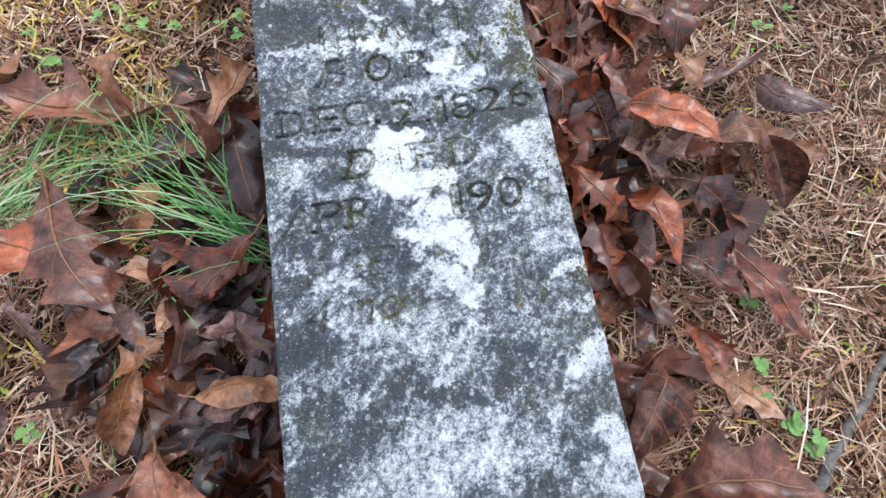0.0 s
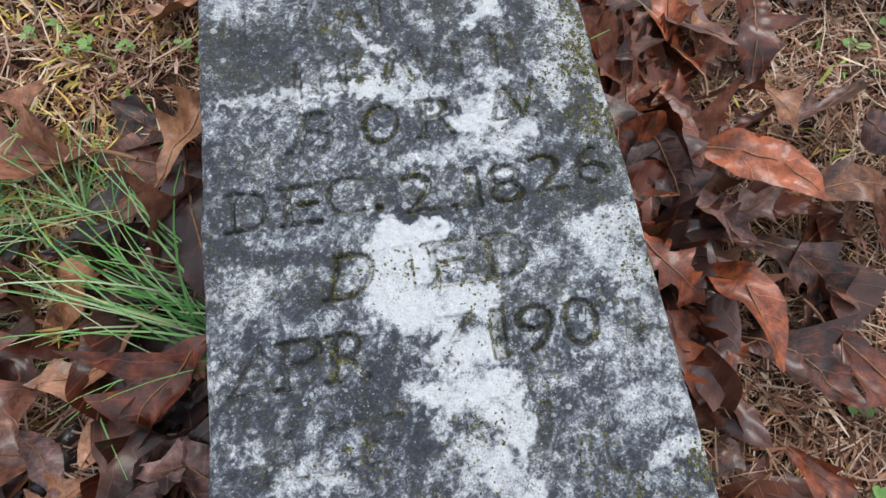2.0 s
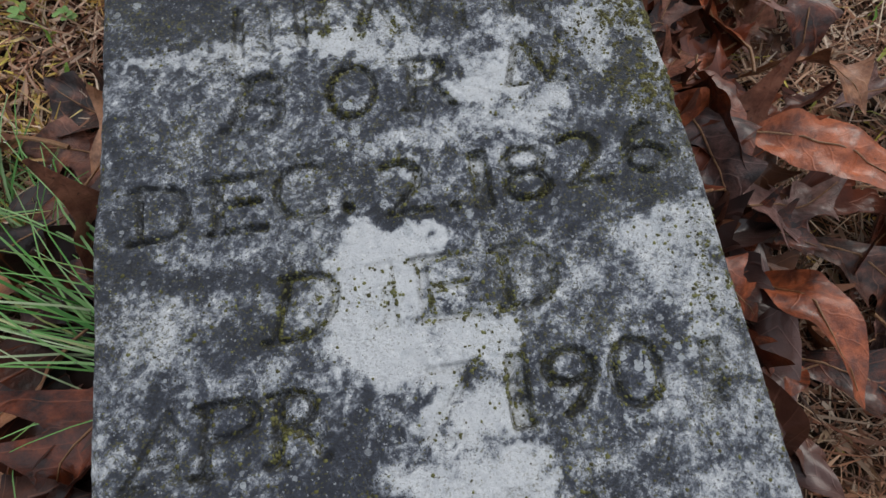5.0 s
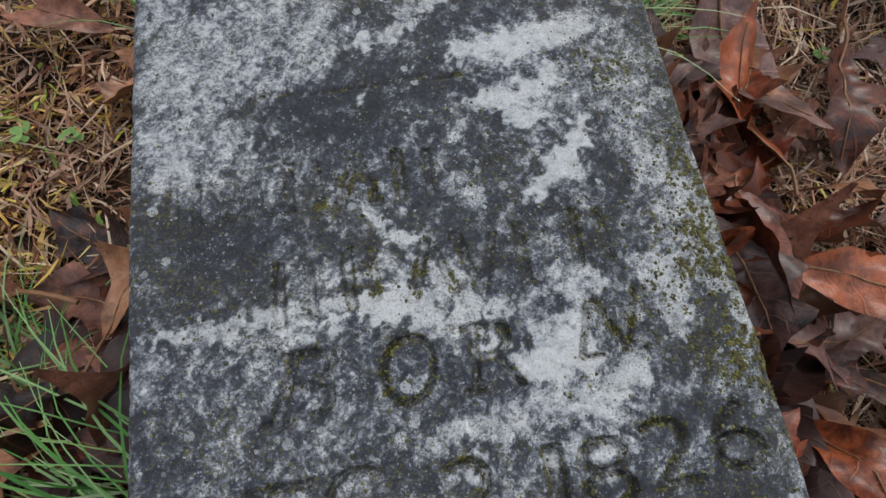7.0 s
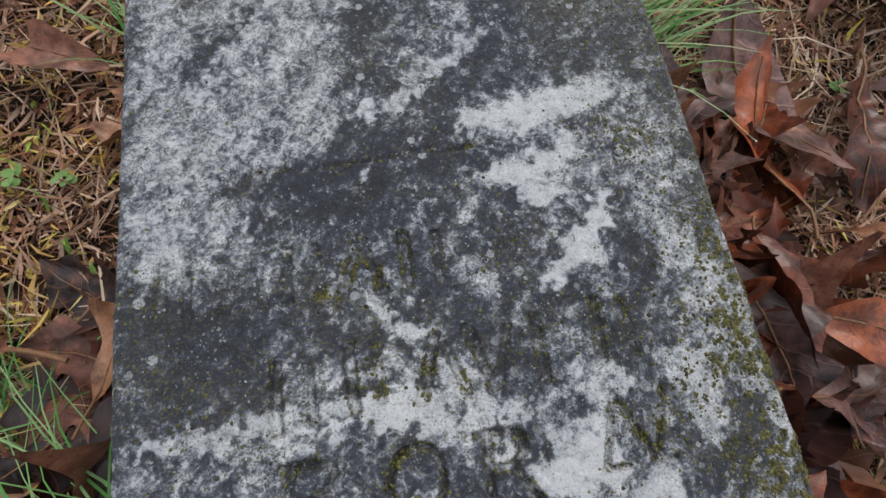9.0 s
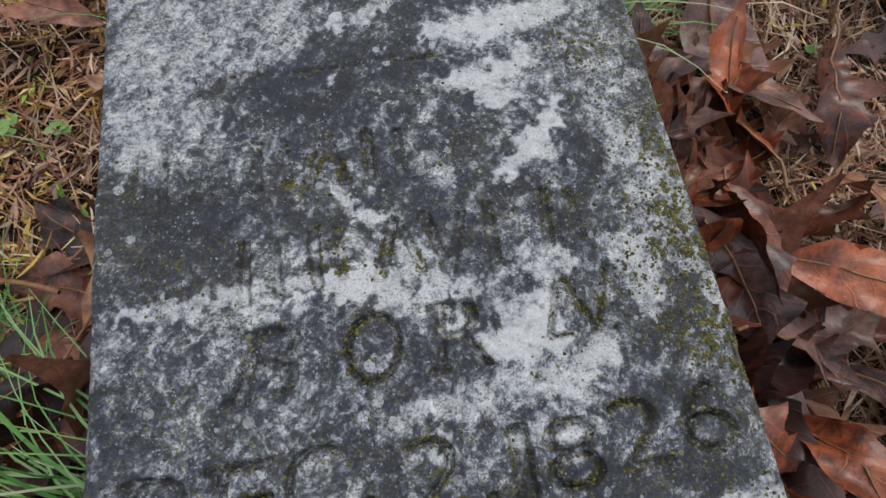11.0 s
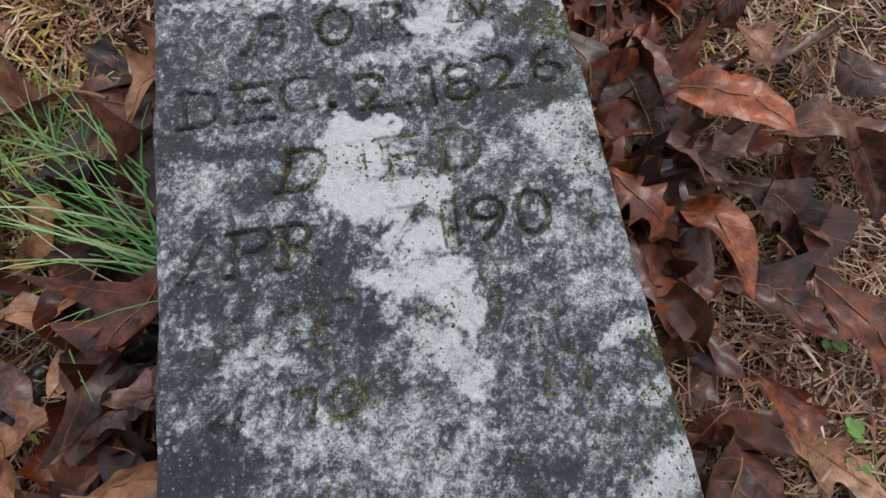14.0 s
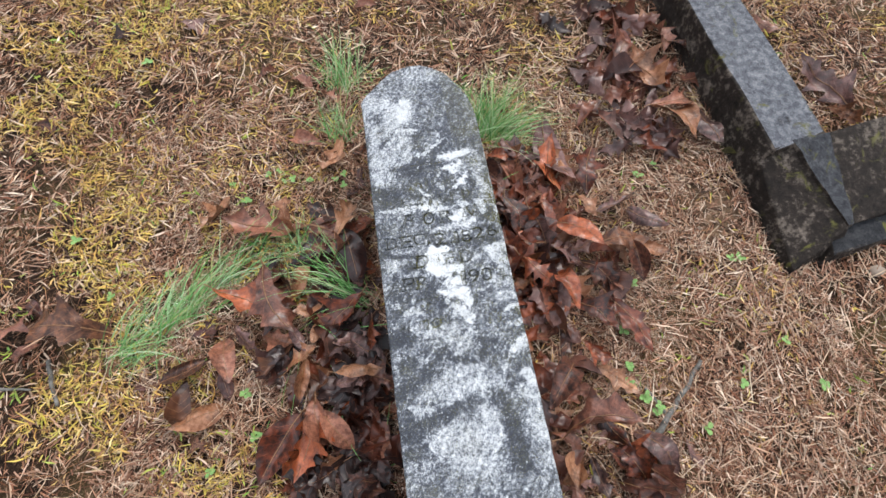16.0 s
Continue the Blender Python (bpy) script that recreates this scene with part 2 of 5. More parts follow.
STALK = plain_noise("leaf_stalk", 30, (0.14, 0.06, 0.025), (0.32, 0.17, 0.08), 0.45)
DUFF = ground_material()
# same concrete; ramp and footing get painted sky light too
CONCRETE, SKYLIT_RAMP = concrete_material("blackened_concrete", 0.972), concrete_material("skylit_ramp_concrete", 0.93, 0.24)
CRUST = concrete_material("crusted_concrete", 1.5)
SKYLIT_FOOTING = concrete_material("skylit_footing", 0.90, 0.13)
STRAW = litter_material("dry_straw", (0.034, 0.013, 0.009), (0.40, 0.205, 0.130), (0.09, 0.036, 0.023), (0.68, 0.45, 0.305), (0.23, 0.088, 0.050), (0.86, 0.67, 0.50), (0.05, 0.022, 0.015), (0.53, 0.285, 0.178), (0.13, 0.053, 0.034), (0.92, 0.77, 0.61), (0.33, 0.140, 0.082), (0.03, 0.012, 0.008), (0.80, 0.60, 0.44))
PALE = litter_material("pale_stem", (0.62, 0.47, 0.33), (0.40, 0.26, 0.17), (0.80, 0.68, 0.52), (0.26, 0.15, 0.09), (0.70, 0.56, 0.40), (0.48, 0.33, 0.22))
NEEDLE = litter_material("pine_needle", (0.22, 0.085, 0.04), (0.38, 0.18, 0.09), (0.50, 0.28, 0.16), (0.28, 0.115, 0.06))
YELLOW = litter_material("dormant_grass", (0.74, 0.45, 0.11), (0.86, 0.60, 0.22), (0.13, 0.055, 0.026), (0.80, 0.57, 0.15), (0.46, 0.44, 0.06), (0.90, 0.70, 0.36), (0.34, 0.16, 0.06), (0.64, 0.55, 0.12), (0.12, 0.055, 0.028), (0.84, 0.60, 0.18))
BLADE = litter_material("green_blade", (0.035, 0.14, 0.025), (0.12, 0.32, 0.08), (0.30, 0.46, 0.22), (0.06, 0.23, 0.035), (0.17, 0.37, 0.11), (0.40, 0.52, 0.32), (0.42, 0.42, 0.17), (0.09, 0.28, 0.06))
WEED = litter_material("weed_leaf", (0.14, 0.30, 0.05), (0.30, 0.46, 0.07), (0.42, 0.46, 0.10), (0.20, 0.38, 0.09))
CLOVER = plain_noise("clover_leaf", 120, (0.14, 0.30, 0.07), (0.30, 0.50, 0.16), 0.4)
MOSS = litter_material("moss_tuft", (0.05, 0.045, 0.018), (0.11, 0.108, 0.035), (0.20, 0.205, 0.075), (0.035, 0.031, 0.016), (0.13, 0.13, 0.045))
BARK = plain_noise("lichened_bark", 60, (0.03, 0.026, 0.022), (0.22, 0.21, 0.19), 0.85)
CHIP = litter_material("pale_chip", (0.16, 0.07, 0.04), (0.42, 0.30, 0.18), (0.10, 0.05, 0.03), (0.30, 0.17, 0.09), (0.60, 0.49, 0.33))
PEBBLE = plain_noise("pebble", 40, (0.20, 0.15, 0.11), (0.36, 0.30, 0.24), 0.8)
DEW, dnt, db = material("dew")
db.inputs["Roughness"].default_value, db.inputs["Transmission Weight"].default_value, db.inputs["IOR"].default_value = 0.02, 1.0, 1.33

# ---- mesh helpers ----
def raw_mesh(name, verts, faces, mat, smooth=False):
    """A mesh from numpy arrays; all faces have the same number of corners."""
    verts, faces = np.asarray(verts, np.float32), np.asarray(faces, np.int32)
    me = bpy.data.meshes.new(name)
    k = faces.shape[1]
    me.vertices.add(len(verts))
    me.vertices.foreach_set("co", verts.ravel())
    me.loops.add(faces.size)
    me.loops.foreach_set("vertex_index", faces.ravel())
    me.polygons.add(len(faces))
    me.polygons.foreach_set("loop_start", np.arange(0, faces.size, k, dtype=np.int32))
    if smooth:
        me.polygons.foreach_set("use_smooth", np.ones(len(faces), bool))
    me.update(calc_edges=True)
    me.materials.append(mat)
    return me


def part(name, bm, mat, parent=None, label=""):
    me = bpy.data.meshes.new(name)
    bm.to_mesh(me)
    bm.free()
    me.materials.append(mat)
    ob = new(name, me)
    ob.parent = parent
    return tagged(ob, label)


def lattice(x, y, size, seed):
    """Smooth value noise from 0 to 1, with features of the given size."""
    r = np.random.RandomState(seed).rand(256, 256)
    fx, fy = np.asarray(x) / size + 1000.0, np.asarray(y) / size + 1000.0
    ix, iy = np.floor(fx).astype(int), np.floor(fy).astype(int)
    tx, ty = fx - ix, fy - iy
    tx, ty = tx * tx * (3 - 2 * tx), ty * ty * (3 - 2 * ty)
    a, b = r[ix % 256, iy % 256], r[(ix + 1) % 256, iy % 256]
    c, d = r[ix % 256, (iy + 1) % 256], r[(ix + 1) % 256, (iy + 1) % 256]
    return (a * (1 - tx) + b * tx) * (1 - ty) + (c * (1 - tx) + d * tx) * ty


def mound(x, y):
    """Height of the ground: the litter is banked up beside the fallen stone."""
    x, y = np.asarray(x, float), np.asarray(y, float)
    west = 0.045 * np.clip((x + 0.85) / 0.4, 0, 1) * np.clip((y + 0.45) / 0.4, 0.35, 1) * np.clip(1 - (y - 0.9) / 0.5, 0, 1)
    west = west * np.clip((0.1 - x) / 0.2, 0, 1)
    east = 0.022 * np.exp(-((x - 0.13) / 0.13) ** 2) * np.clip((x + 0.1) / 0.2, 0, 1)
    fine = 0.010 * (lattice(x, y, 0.11, 5) - 0.5) + 0.006 * (lattice(x, y, 0.035, 6) - 0.5)
    near = np.clip(4 - np.hypot(x, y), 0, 1)
    return (west + east + fine) * near


def sandy(x, y):
    """Bare sandy soil where the litter has been scuffed away beside the coping."""
    d = ((x - 0.727) / 0.11) ** 2 + ((y - 0.242) / 0.15) ** 2
    return np.clip(1.5 - d - 1.2 * lattice(x, y, 0.05, 81), 0, 1)


# ---- ground: one sheet, fine in the middle, out to the horizon ----
def axis_steps(lo, hi, step):
    inner = np.arange(lo, hi + 1e-6, step)
    out = np.array([0.4, 1.2, 3, 8, 25, 90, 400, 1500])
    return np.concatenate([(lo - out)[::-1], inner, hi + out])


gx, gy = np.meshgrid(axis_steps(-1.8, 1.9, 0.02), axis_steps(-0.9, 1.9, 0.02), indexing="ij")
nx, ny = gx.shape
idx = np.arange(nx * ny).reshape(nx, ny)
quads = np.stack([idx[:-1, :-1], idx[1:, :-1], idx[1:, 1:], idx[:-1, 1:]], -1).reshape(-1, 4)
ground = new("ground", raw_mesh("ground", np.stack([gx, gy, mound(gx, gy)], -1).reshape(-1, 3), quads, DUFF, True))
ground.data.attributes.new("sandy", "FLOAT", "POINT").data.foreach_set("value", sandy(gx, gy).ravel().astype(np.float32))
tagged(ground, "brown soil under pine straw and dead grass", "ground", kind="structure")

# ---- the fallen pillar headstone ----
HALF, TOP, FOOT = 0.1255, 0.256, -0.62


def crown(x):
    """How far the rounded, worn head of the pillar reaches at x."""
    left = np.interp(x, [-0.126, -0.11, -0.05, -0.01, 0.02], [0.522, 0.545, 0.604, 0.617, 0.618])
    right = np.interp(x, [0.02, 0.05, 0.08, 0.105, 0.118, 0.126], [0.618, 0.604, 0.578, 0.535, 0.500, 0.455])
    return np.where(x < 0.02, left, right)


CELL = 0.0005
MASK = np.zeros((int(0.26 / CELL), int(1.26 / CELL)))


def stamp_triangle(p, q, r, value):
    """Marks the cells of the carving mask that lie in a triangle."""
    pts = (np.array([p, q, r]) - np.array([-0.13, -0.63])) / CELL
    lo, hi = np.floor(pts.min(0)).astype(int), np.ceil(pts.max(0)).astype(int) + 1
    lo, hi = np.maximum(lo, 0), np.minimum(hi, MASK.shape)
    if (hi <= lo).any():
        return
    X, Y = np.meshgrid(np.arange(lo[0], hi[0]), np.arange(lo[1], hi[1]), indexing="ij")
    s = []
    for i in range(3):
        a, b = pts[i], pts[(i + 1) % 3]
        s.append((b[0] - a[0]) * (Y - a[1]) - (b[1] - a[1]) * (X - a[0]))
    inside = ((s[0] >= 0) & (s[1] >= 0) & (s[2] >= 0)) | ((s[0] <= 0) & (s[1] <= 0) & (s[2] <= 0))
    view = MASK[lo[0]:hi[0], lo[1]:hi[1]]
    view[inside] = np.maximum(view[inside], value)


def bar(x, y, w, h, value=0.8, slant=0.0):
    a, b, c, d = ((x - w / 2 - slant * h / 2, y - h / 2), (x + w / 2 - slant * h / 2, y - h / 2),
                  (x + w / 2 + slant * h / 2, y + h / 2), (x - w / 2 + slant * h / 2, y + h / 2))
    stamp_triangle(a, b, c, value)
    stamp_triangle(a, c, d, value)


def carve(text, x, y, height=0.025, width=0.021, slant=0.0, value=1.0, serif=True):
    """Cuts one letter, centred at x, y."""
    cu = bpy.data.curves.new("letter", "FONT")
    cu.body, cu.size, cu.offset = text, 1.0, -0.016
    ob = new("letter", cu)
    me = bpy.data.meshes.new_from_object(ob.evaluated_get(bpy.context.evaluated_depsgraph_get()))
    co = np.array([v.co[:2] for v in me.vertices])
    lo, size = co.min(0), np.ptp(co, axis=0)
    co = (co - lo) / np.maximum(size, 1e-6) - 0.5
    if text in ".,":
        height, width = 0.005, 0.005
    elif text in "1I":
        width *= 0.36 if text == "1" else 0.2
    co = co * (width, height)
    co[:, 0] += co[:, 1] * slant
    co += (x, y)
    me.calc_loop_triangles()
    for t in me.loop_triangles:
        stamp_triangle(*[co[i] for i in t.vertices], value)
    if serif and text in "BDEPRI":
        for side in (-1, 1):
            bar(x - width * 0.47 + side * slant * height / 2, y + side * (height / 2 - 0.0012), 0.009, 0.0018, value)
    if serif and text in "A1N7":
        for side in (-1, 1):
            bar(x + side * width * 0.42 if text in "AN" else x, y - height / 2 + 0.001, 0.008, 0.0017, value)
    bpy.data.objects.remove(ob)
    bpy.data.curves.remove(cu)
    bpy.data.meshes.remove(me)


bpy.context.view_layer.update()
# the two lines of the name, as plain bars
for x, y, lean, gap in ((-0.102, 0.288, 0.0, 0.010), (-0.075, 0.292, 0.35, 0.009), (-0.052, 0.294, 0.05, 0.012), (-0.029, 0.292, 0.35, 0.009), (-0.004, 0.293, 0.0, 0.013)):
    bar(x - gap / 2, y, 0.0042, 0.024, 0.62, lean)
    bar(x + gap / 2, y, 0.0034, 0.022, 0.45, -lean)
for x, y, lean, gap in ((-0.059, 0.247, 0.05, 0.013), (-0.032, 0.250, 0.0, 0.010), (-0.003, 0.249, 0.35, 0.010), (0.017, 0.250, -0.3, 0.009), (0.036, 0.250, 0.0, 0.0), (0.066, 0.253, 0.1, 0.012)):
    bar(x - gap / 2, y, 0.0046, 0.026, 0.75, lean)
    bar(x + gap / 2, y, 0.0038, 0.022, 0.5, -lean)
for c, x in zip("BORN", (-0.056, -0.018, 0.018, 0.065)):
    carve(c, x, 0.216 if c == "N" else 0.210, 0.027, 0.022, 0.35 if c in "BN" else 0.1, 0.65 if c == "N" else 0.85)
bar(-0.0655, 0.210, 0.0042, 0.027, 1.4, 0.35)
for c, x, y in zip("DEC.2,1826", (-0.098, -0.068, -0.044, -0.025, -0.001, 0.018, 0.031, 0.050, 0.076, 0.103),
                   (0.164, 0.164, 0.166, 0.156, 0.162, 0.150, 0.161, 0.161, 0.164, 0.166)):
    carve(c, x, y, 0.025, 0.021)
for c, x, v in zip("DIED", (-0.044, -0.013, 0.010, 0.043), (1, 0.22, 0.45, 0.7)):
    carve(c, x, 0.118, 0.026, 0.022, 0.3 if x < -0.02 else 0.0, v)
for c, x, v in zip("APR7190", (-0.100, -0.075, -0.049, 0.004, 0.030, 0.050, 0.075), (0.55, 0.9, 0.95, 0.3, 1.1, 1.5, 0.7)):
    carve(c, x, 0.075, 0.026, 0.021, 0.25 if c in "A7" else 0.05, v)
bar(0.104, 0.071, 0.008, 0.022, 0.7, 0.2)
for c, x, v in zip("AGE0", (-0.087, -0.062, -0.038, 0.018), (0.5, 0.4, 0.45, 0.22)):
    carve(c, x, 0.031, 0.024, 0.018, 0.3 if c in "AGE" else 0.1, v)
for x in (0.045, 0.062, 0.076):
    bar(x, 0.008 + 0.02 * (x < 0.05), 0.006, 0.018, 0.4, 0.2)
for c, x, v in zip("4mo", (-0.091, -0.058, -0.035), (0.75, 0.5, 0.5)):
    carve(c, x, -0.006, 0.024 if c == "4" else 0.017, 0.017, 0.25, v, False)
for x in (0.066, 0.082):
    bar(x, -0.012, 0.006, 0.016, 0.35, 0.25)


def soften(a, times):
    for _ in range(times):
        a = (a + np.roll(a, 1, 0) + np.roll(a, -1, 0)) / 3
        a = (a + np.roll(a, 1, 1) + np.roll(a, -1, 1)) / 3
    return a


CUT, WIDE = soften(MASK, 1), soften(MASK, 9)
# along the foot of the cuts, grime with edge shade put into the tint
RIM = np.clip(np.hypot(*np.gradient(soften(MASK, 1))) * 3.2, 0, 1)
STREAKS = []


def streak(x0, y0, x1, y1, wide, tone):
    """A pale (high tone) or sooty (low tone) streak on the marble face, laid over those before it."""
    STREAKS.append((x0, y0, x1, y1, wide, tone))


streak(-0.077, 0.486, -0.082, 0.337, 0.0461, 0.60)
streak(0.029, 0.562, 0.035, 0.553, 0.0533, 0.54)
streak(0.085, 0.387, 0.066, 0.316, 0.0294, 0.47)
streak(-0.113, 0.507, -0.065, 0.378, 0.0477, 0.55)
streak(-0.002, 0.575, 0.005, 0.574, 0.0442, 0.52)
streak(0.068, 0.515, 0.075, 0.404, 0.0493, 0.36)
streak(-0.001, 0.437, 0.005, 0.436, 0.0276, 0.39)
streak(0.019, 0.538, 0.073, 0.548, 0.0363, 0.39)
streak(-0.097, 0.473, -0.094, 0.469, 0.0206, 0.36)
streak(-0.030, 0.504, -0.039, 0.465, 0.0198, 0.78)
streak(-0.108, 0.418, -0.108, 0.310, 0.0150, 0.60)
streak(-0.085, 0.373, -0.040, 0.378, 0.0237, 0.57)
streak(-0.059, 0.399, -0.029, 0.414, 0.0165, 0.57)
streak(-0.104, 0.329, -0.077, 0.332, 0.0143, 0.57)
streak(-0.112, 0.304, -0.097, 0.306, 0.0068, 0.68)
streak(-0.052, 0.431, -0.020, 0.429, 0.0072, 0.78)
streak(-0.043, 0.406, -0.036, 0.372, 0.0110, 0.61)
streak(-0.092, 0.383, -0.089, 0.384, 0.0066, 0.72)
streak(-0.096, 0.395, -0.079, 0.405, 0.0066, 0.30)
streak(-0.073, 0.413, -0.068, 0.425, 0.0060, 0.32)
streak(-0.016, 0.415, -0.016, 0.375, 0.0124, 0.34)
streak(-0.072, 0.332, 0.026, 0.335, 0.0119, 0.32)
streak(-0.064, 0.316, -0.013, 0.318, 0.0119, 0.30)
streak(-0.114, 0.285, -0.079, 0.275, 0.0113, 0.28)
streak(-0.104, 0.262, -0.074, 0.253, 0.0141, 0.27)
streak(-0.049, 0.274, -0.028, 0.269, 0.0053, 0.34)
streak(-0.006, 0.368, 0.081, 0.386, 0.0166, 0.37)
streak(0.052, 0.403, 0.092, 0.397, 0.0197, 0.37)
streak(0.104, 0.389, 0.115, 0.351, 0.0117, 0.40)
streak(-0.028, 0.349, 0.025, 0.346, 0.0106, 0.35)
streak(-0.017, 0.361, 0.004, 0.369, 0.0053, 0.76)
streak(0.005, 0.375, 0.037, 0.395, 0.0082, 0.66)
streak(-0.023, 0.335, -0.021, 0.336, 0.0046, 0.62)
streak(0.031, 0.351, 0.082, 0.358, 0.0107, 0.80)
streak(0.033, 0.324, 0.070, 0.332, 0.0107, 0.84)
streak(0.044, 0.314, 0.056, 0.315, 0.0063, 0.80)
streak(0.047, 0.275, 0.073, 0.302, 0.0087, 0.86)
streak(0.095, 0.348, 0.096, 0.346, 0.0059, 0.70)
streak(0.099, 0.333, 0.100, 0.333, 0.0039, 0.62)
streak(0.080, 0.319, 0.109, 0.315, 0.0128, 0.55)
streak(0.097, 0.294, 0.115, 0.240, 0.0162, 0.58)
streak(0.100, 0.286, 0.101, 0.283, 0.0058, 0.74)
streak(0.108, 0.272, 0.119, 0.257, 0.0093, 0.68)
streak(0.088, 0.227, 0.104, 0.208, 0.0115, 0.61)
streak(0.097, 0.221, 0.098, 0.220, 0.0063, 0.74)
streak(0.123, 0.217, 0.125, 0.199, 0.0063, 0.68)
streak(0.075, 0.292, 0.085, 0.276, 0.0098, 0.33)
streak(0.061, 0.266, 0.073, 0.251, 0.0097, 0.35)
streak(0.083, 0.262, 0.088, 0.235, 0.0081, 0.37)
streak(0.071, 0.214, 0.074, 0.202, 0.0062, 0.32)
streak(0.032, 0.303, 0.040, 0.278, 0.0080, 0.41)
streak(0.006, 0.266, 0.033, 0.244, 0.0097, 0.36)
streak(0.041, 0.243, 0.042, 0.241, 0.0086, 0.37)
streak(0.017, 0.311, 0.025, 0.305, 0.0060, 0.60)
streak(0.012, 0.287, 0.021, 0.274, 0.0069, 0.56)
streak(-0.021, 0.276, -0.013, 0.269, 0.0054, 0.72)
streak(-0.016, 0.261, -0.003, 0.265, 0.0043, 0.78)
streak(-0.039, 0.286, -0.039, 0.285, 0.0043, 0.55)
streak(-0.024, 0.237, -0.008, 0.233, 0.0077, 0.87)
streak(-0.018, 0.250, -0.015, 0.244, 0.0031, 0.62)
streak(0.003, 0.247, 0.010, 0.240, 0.0075, 0.66)
streak(-0.009, 0.223, 0.012, 0.227, 0.0066, 0.70)
streak(0.011, 0.212, 0.025, 0.227, 0.0042, 0.78)
streak(0.062, 0.235, 0.059, 0.220, 0.0073, 0.74)
streak(0.040, 0.210, 0.055, 0.211, 0.0087, 0.87)
streak(-0.045, 0.233, -0.041, 0.234, 0.0034, 0.82)
streak(-0.098, 0.231, -0.053, 0.231, 0.0038, 0.68)
streak(-0.081, 0.230, -0.080, 0.229, 0.0028, 0.78)
streak(0.003, 0.303, 0.017, 0.316, 0.0048, 0.37)
streak(-0.038, 0.300, -0.028, 0.305, 0.0057, 0.37)
streak(0.023, 0.293, 0.035, 0.298, 0.0053, 0.41)
streak(0.077, 0.328, 0.086, 0.335, 0.0038, 0.45)
streak(-0.043, 0.345, -0.023, 0.356, 0.0058, 0.37)
streak(-0.006, 0.389, 0.006, 0.402, 0.0086, 0.39)
streak(0.018, 0.364, 0.033, 0.374, 0.0067, 0.39)
streak(0.038, 0.265, 0.052, 0.267, 0.0046, 0.40)
streak(0.069, 0.238, 0.077, 0.229, 0.0054, 0.38)
streak(0.026, 0.233, 0.046, 0.234, 0.0038, 0.38)
streak(0.024, 0.214, 0.034, 0.220, 0.0041, 0.35)
streak(-0.034, 0.259, -0.023, 0.262, 0.0043, 0.36)
streak(0.072, 0.297, 0.083, 0.306, 0.0039, 0.36)
streak(0.030, 0.342, 0.055, 0.342, 0.0023, 0.50)
streak(0.073, 0.269, 0.091, 0.290, 0.0032, 0.40)
streak(-0.124, 0.284, -0.081, 0.255, 0.0158, 0.28)
streak(0.090, 0.198, 0.107, 0.203, 0.0134, 0.34)
streak(0.074, 0.173, 0.110, 0.172, 0.0132, 0.31)
streak(0.049, 0.149, 0.106, 0.144, 0.0081, 0.29)
streak(-0.031, 0.182, -0.015, 0.168, 0.0102, 0.35)
streak(-0.041, 0.217, -0.031, 0.224, 0.0066, 0.39)
streak(-0.030, 0.152, 0.026, 0.146, 0.0045, 0.29)
streak(-0.122, 0.203, -0.115, 0.183, 0.0080, 0.34)
streak(-0.111, 0.174, -0.110, 0.173, 0.0090, 0.37)
streak(-0.111, 0.236, -0.063, 0.236, 0.0043, 0.74)
streak(-0.063, 0.239, -0.039, 0.241, 0.0038, 0.68)
streak(-0.034, 0.240, -0.025, 0.239, 0.0055, 0.88)
streak(-0.038, 0.252, -0.023, 0.252, 0.0050, 0.68)
streak(-0.009, 0.231, 0.006, 0.246, 0.0063, 0.72)
streak(0.012, 0.236, 0.007, 0.221, 0.0050, 0.70)
streak(0.052, 0.239, 0.056, 0.230, 0.0066, 0.62)
streak(0.031, 0.204, 0.051, 0.209, 0.0111, 0.90)
streak(0.041, 0.218, 0.042, 0.217, 0.0080, 0.72)
streak(0.042, 0.190, 0.072, 0.193, 0.0089, 0.74)
streak(0.072, 0.195, 0.074, 0.196, 0.0064, 0.72)
streak(0.001, 0.184, 0.035, 0.188, 0.0085, 0.63)
streak(0.006, 0.169, 0.008, 0.166, 0.0045, 0.74)
streak(0.031, 0.170, 0.059, 0.170, 0.0065, 0.68)
streak(-0.004, 0.180, -0.003, 0.178, 0.0046, 0.60)
streak(0.095, 0.233, 0.098, 0.215, 0.0098, 0.70)
streak(0.086, 0.237, 0.087, 0.237, 0.0067, 0.62)
streak(0.068, 0.217, 0.069, 0.216, 0.0054, 0.50)
streak(0.119, 0.226, 0.120, 0.225, 0.0067, 0.60)
streak(-0.125, 0.220, -0.083, 0.209, 0.0083, 0.50)
streak(-0.079, 0.189, -0.061, 0.189, 0.0053, 0.49)
streak(-0.123, 0.230, -0.120, 0.229, 0.0060, 0.51)
streak(-0.095, 0.146, -0.064, 0.141, 0.0044, 0.51)
streak(-0.111, 0.153, -0.110, 0.153, 0.0050, 0.37)
streak(-0.123, 0.139, -0.065, 0.131, 0.0057, 0.29)
streak(-0.120, 0.121, -0.095, 0.123, 0.0071, 0.57)
streak(-0.111, 0.127, -0.086, 0.119, 0.0051, 0.57)
streak(-0.066, 0.118, -0.064, 0.117, 0.0066, 0.41)
streak(-0.031, 0.140, 0.003, 0.139, 0.0077, 0.90)
streak(-0.025, 0.123, -0.008, 0.124, 0.0128, 0.90)
streak(-0.023, 0.105, -0.012, 0.101, 0.0143, 0.90)
streak(0.003, 0.103, 0.023, 0.097, 0.0103, 0.90)
streak(0.009, 0.115, 0.010, 0.115, 0.0041, 0.72)
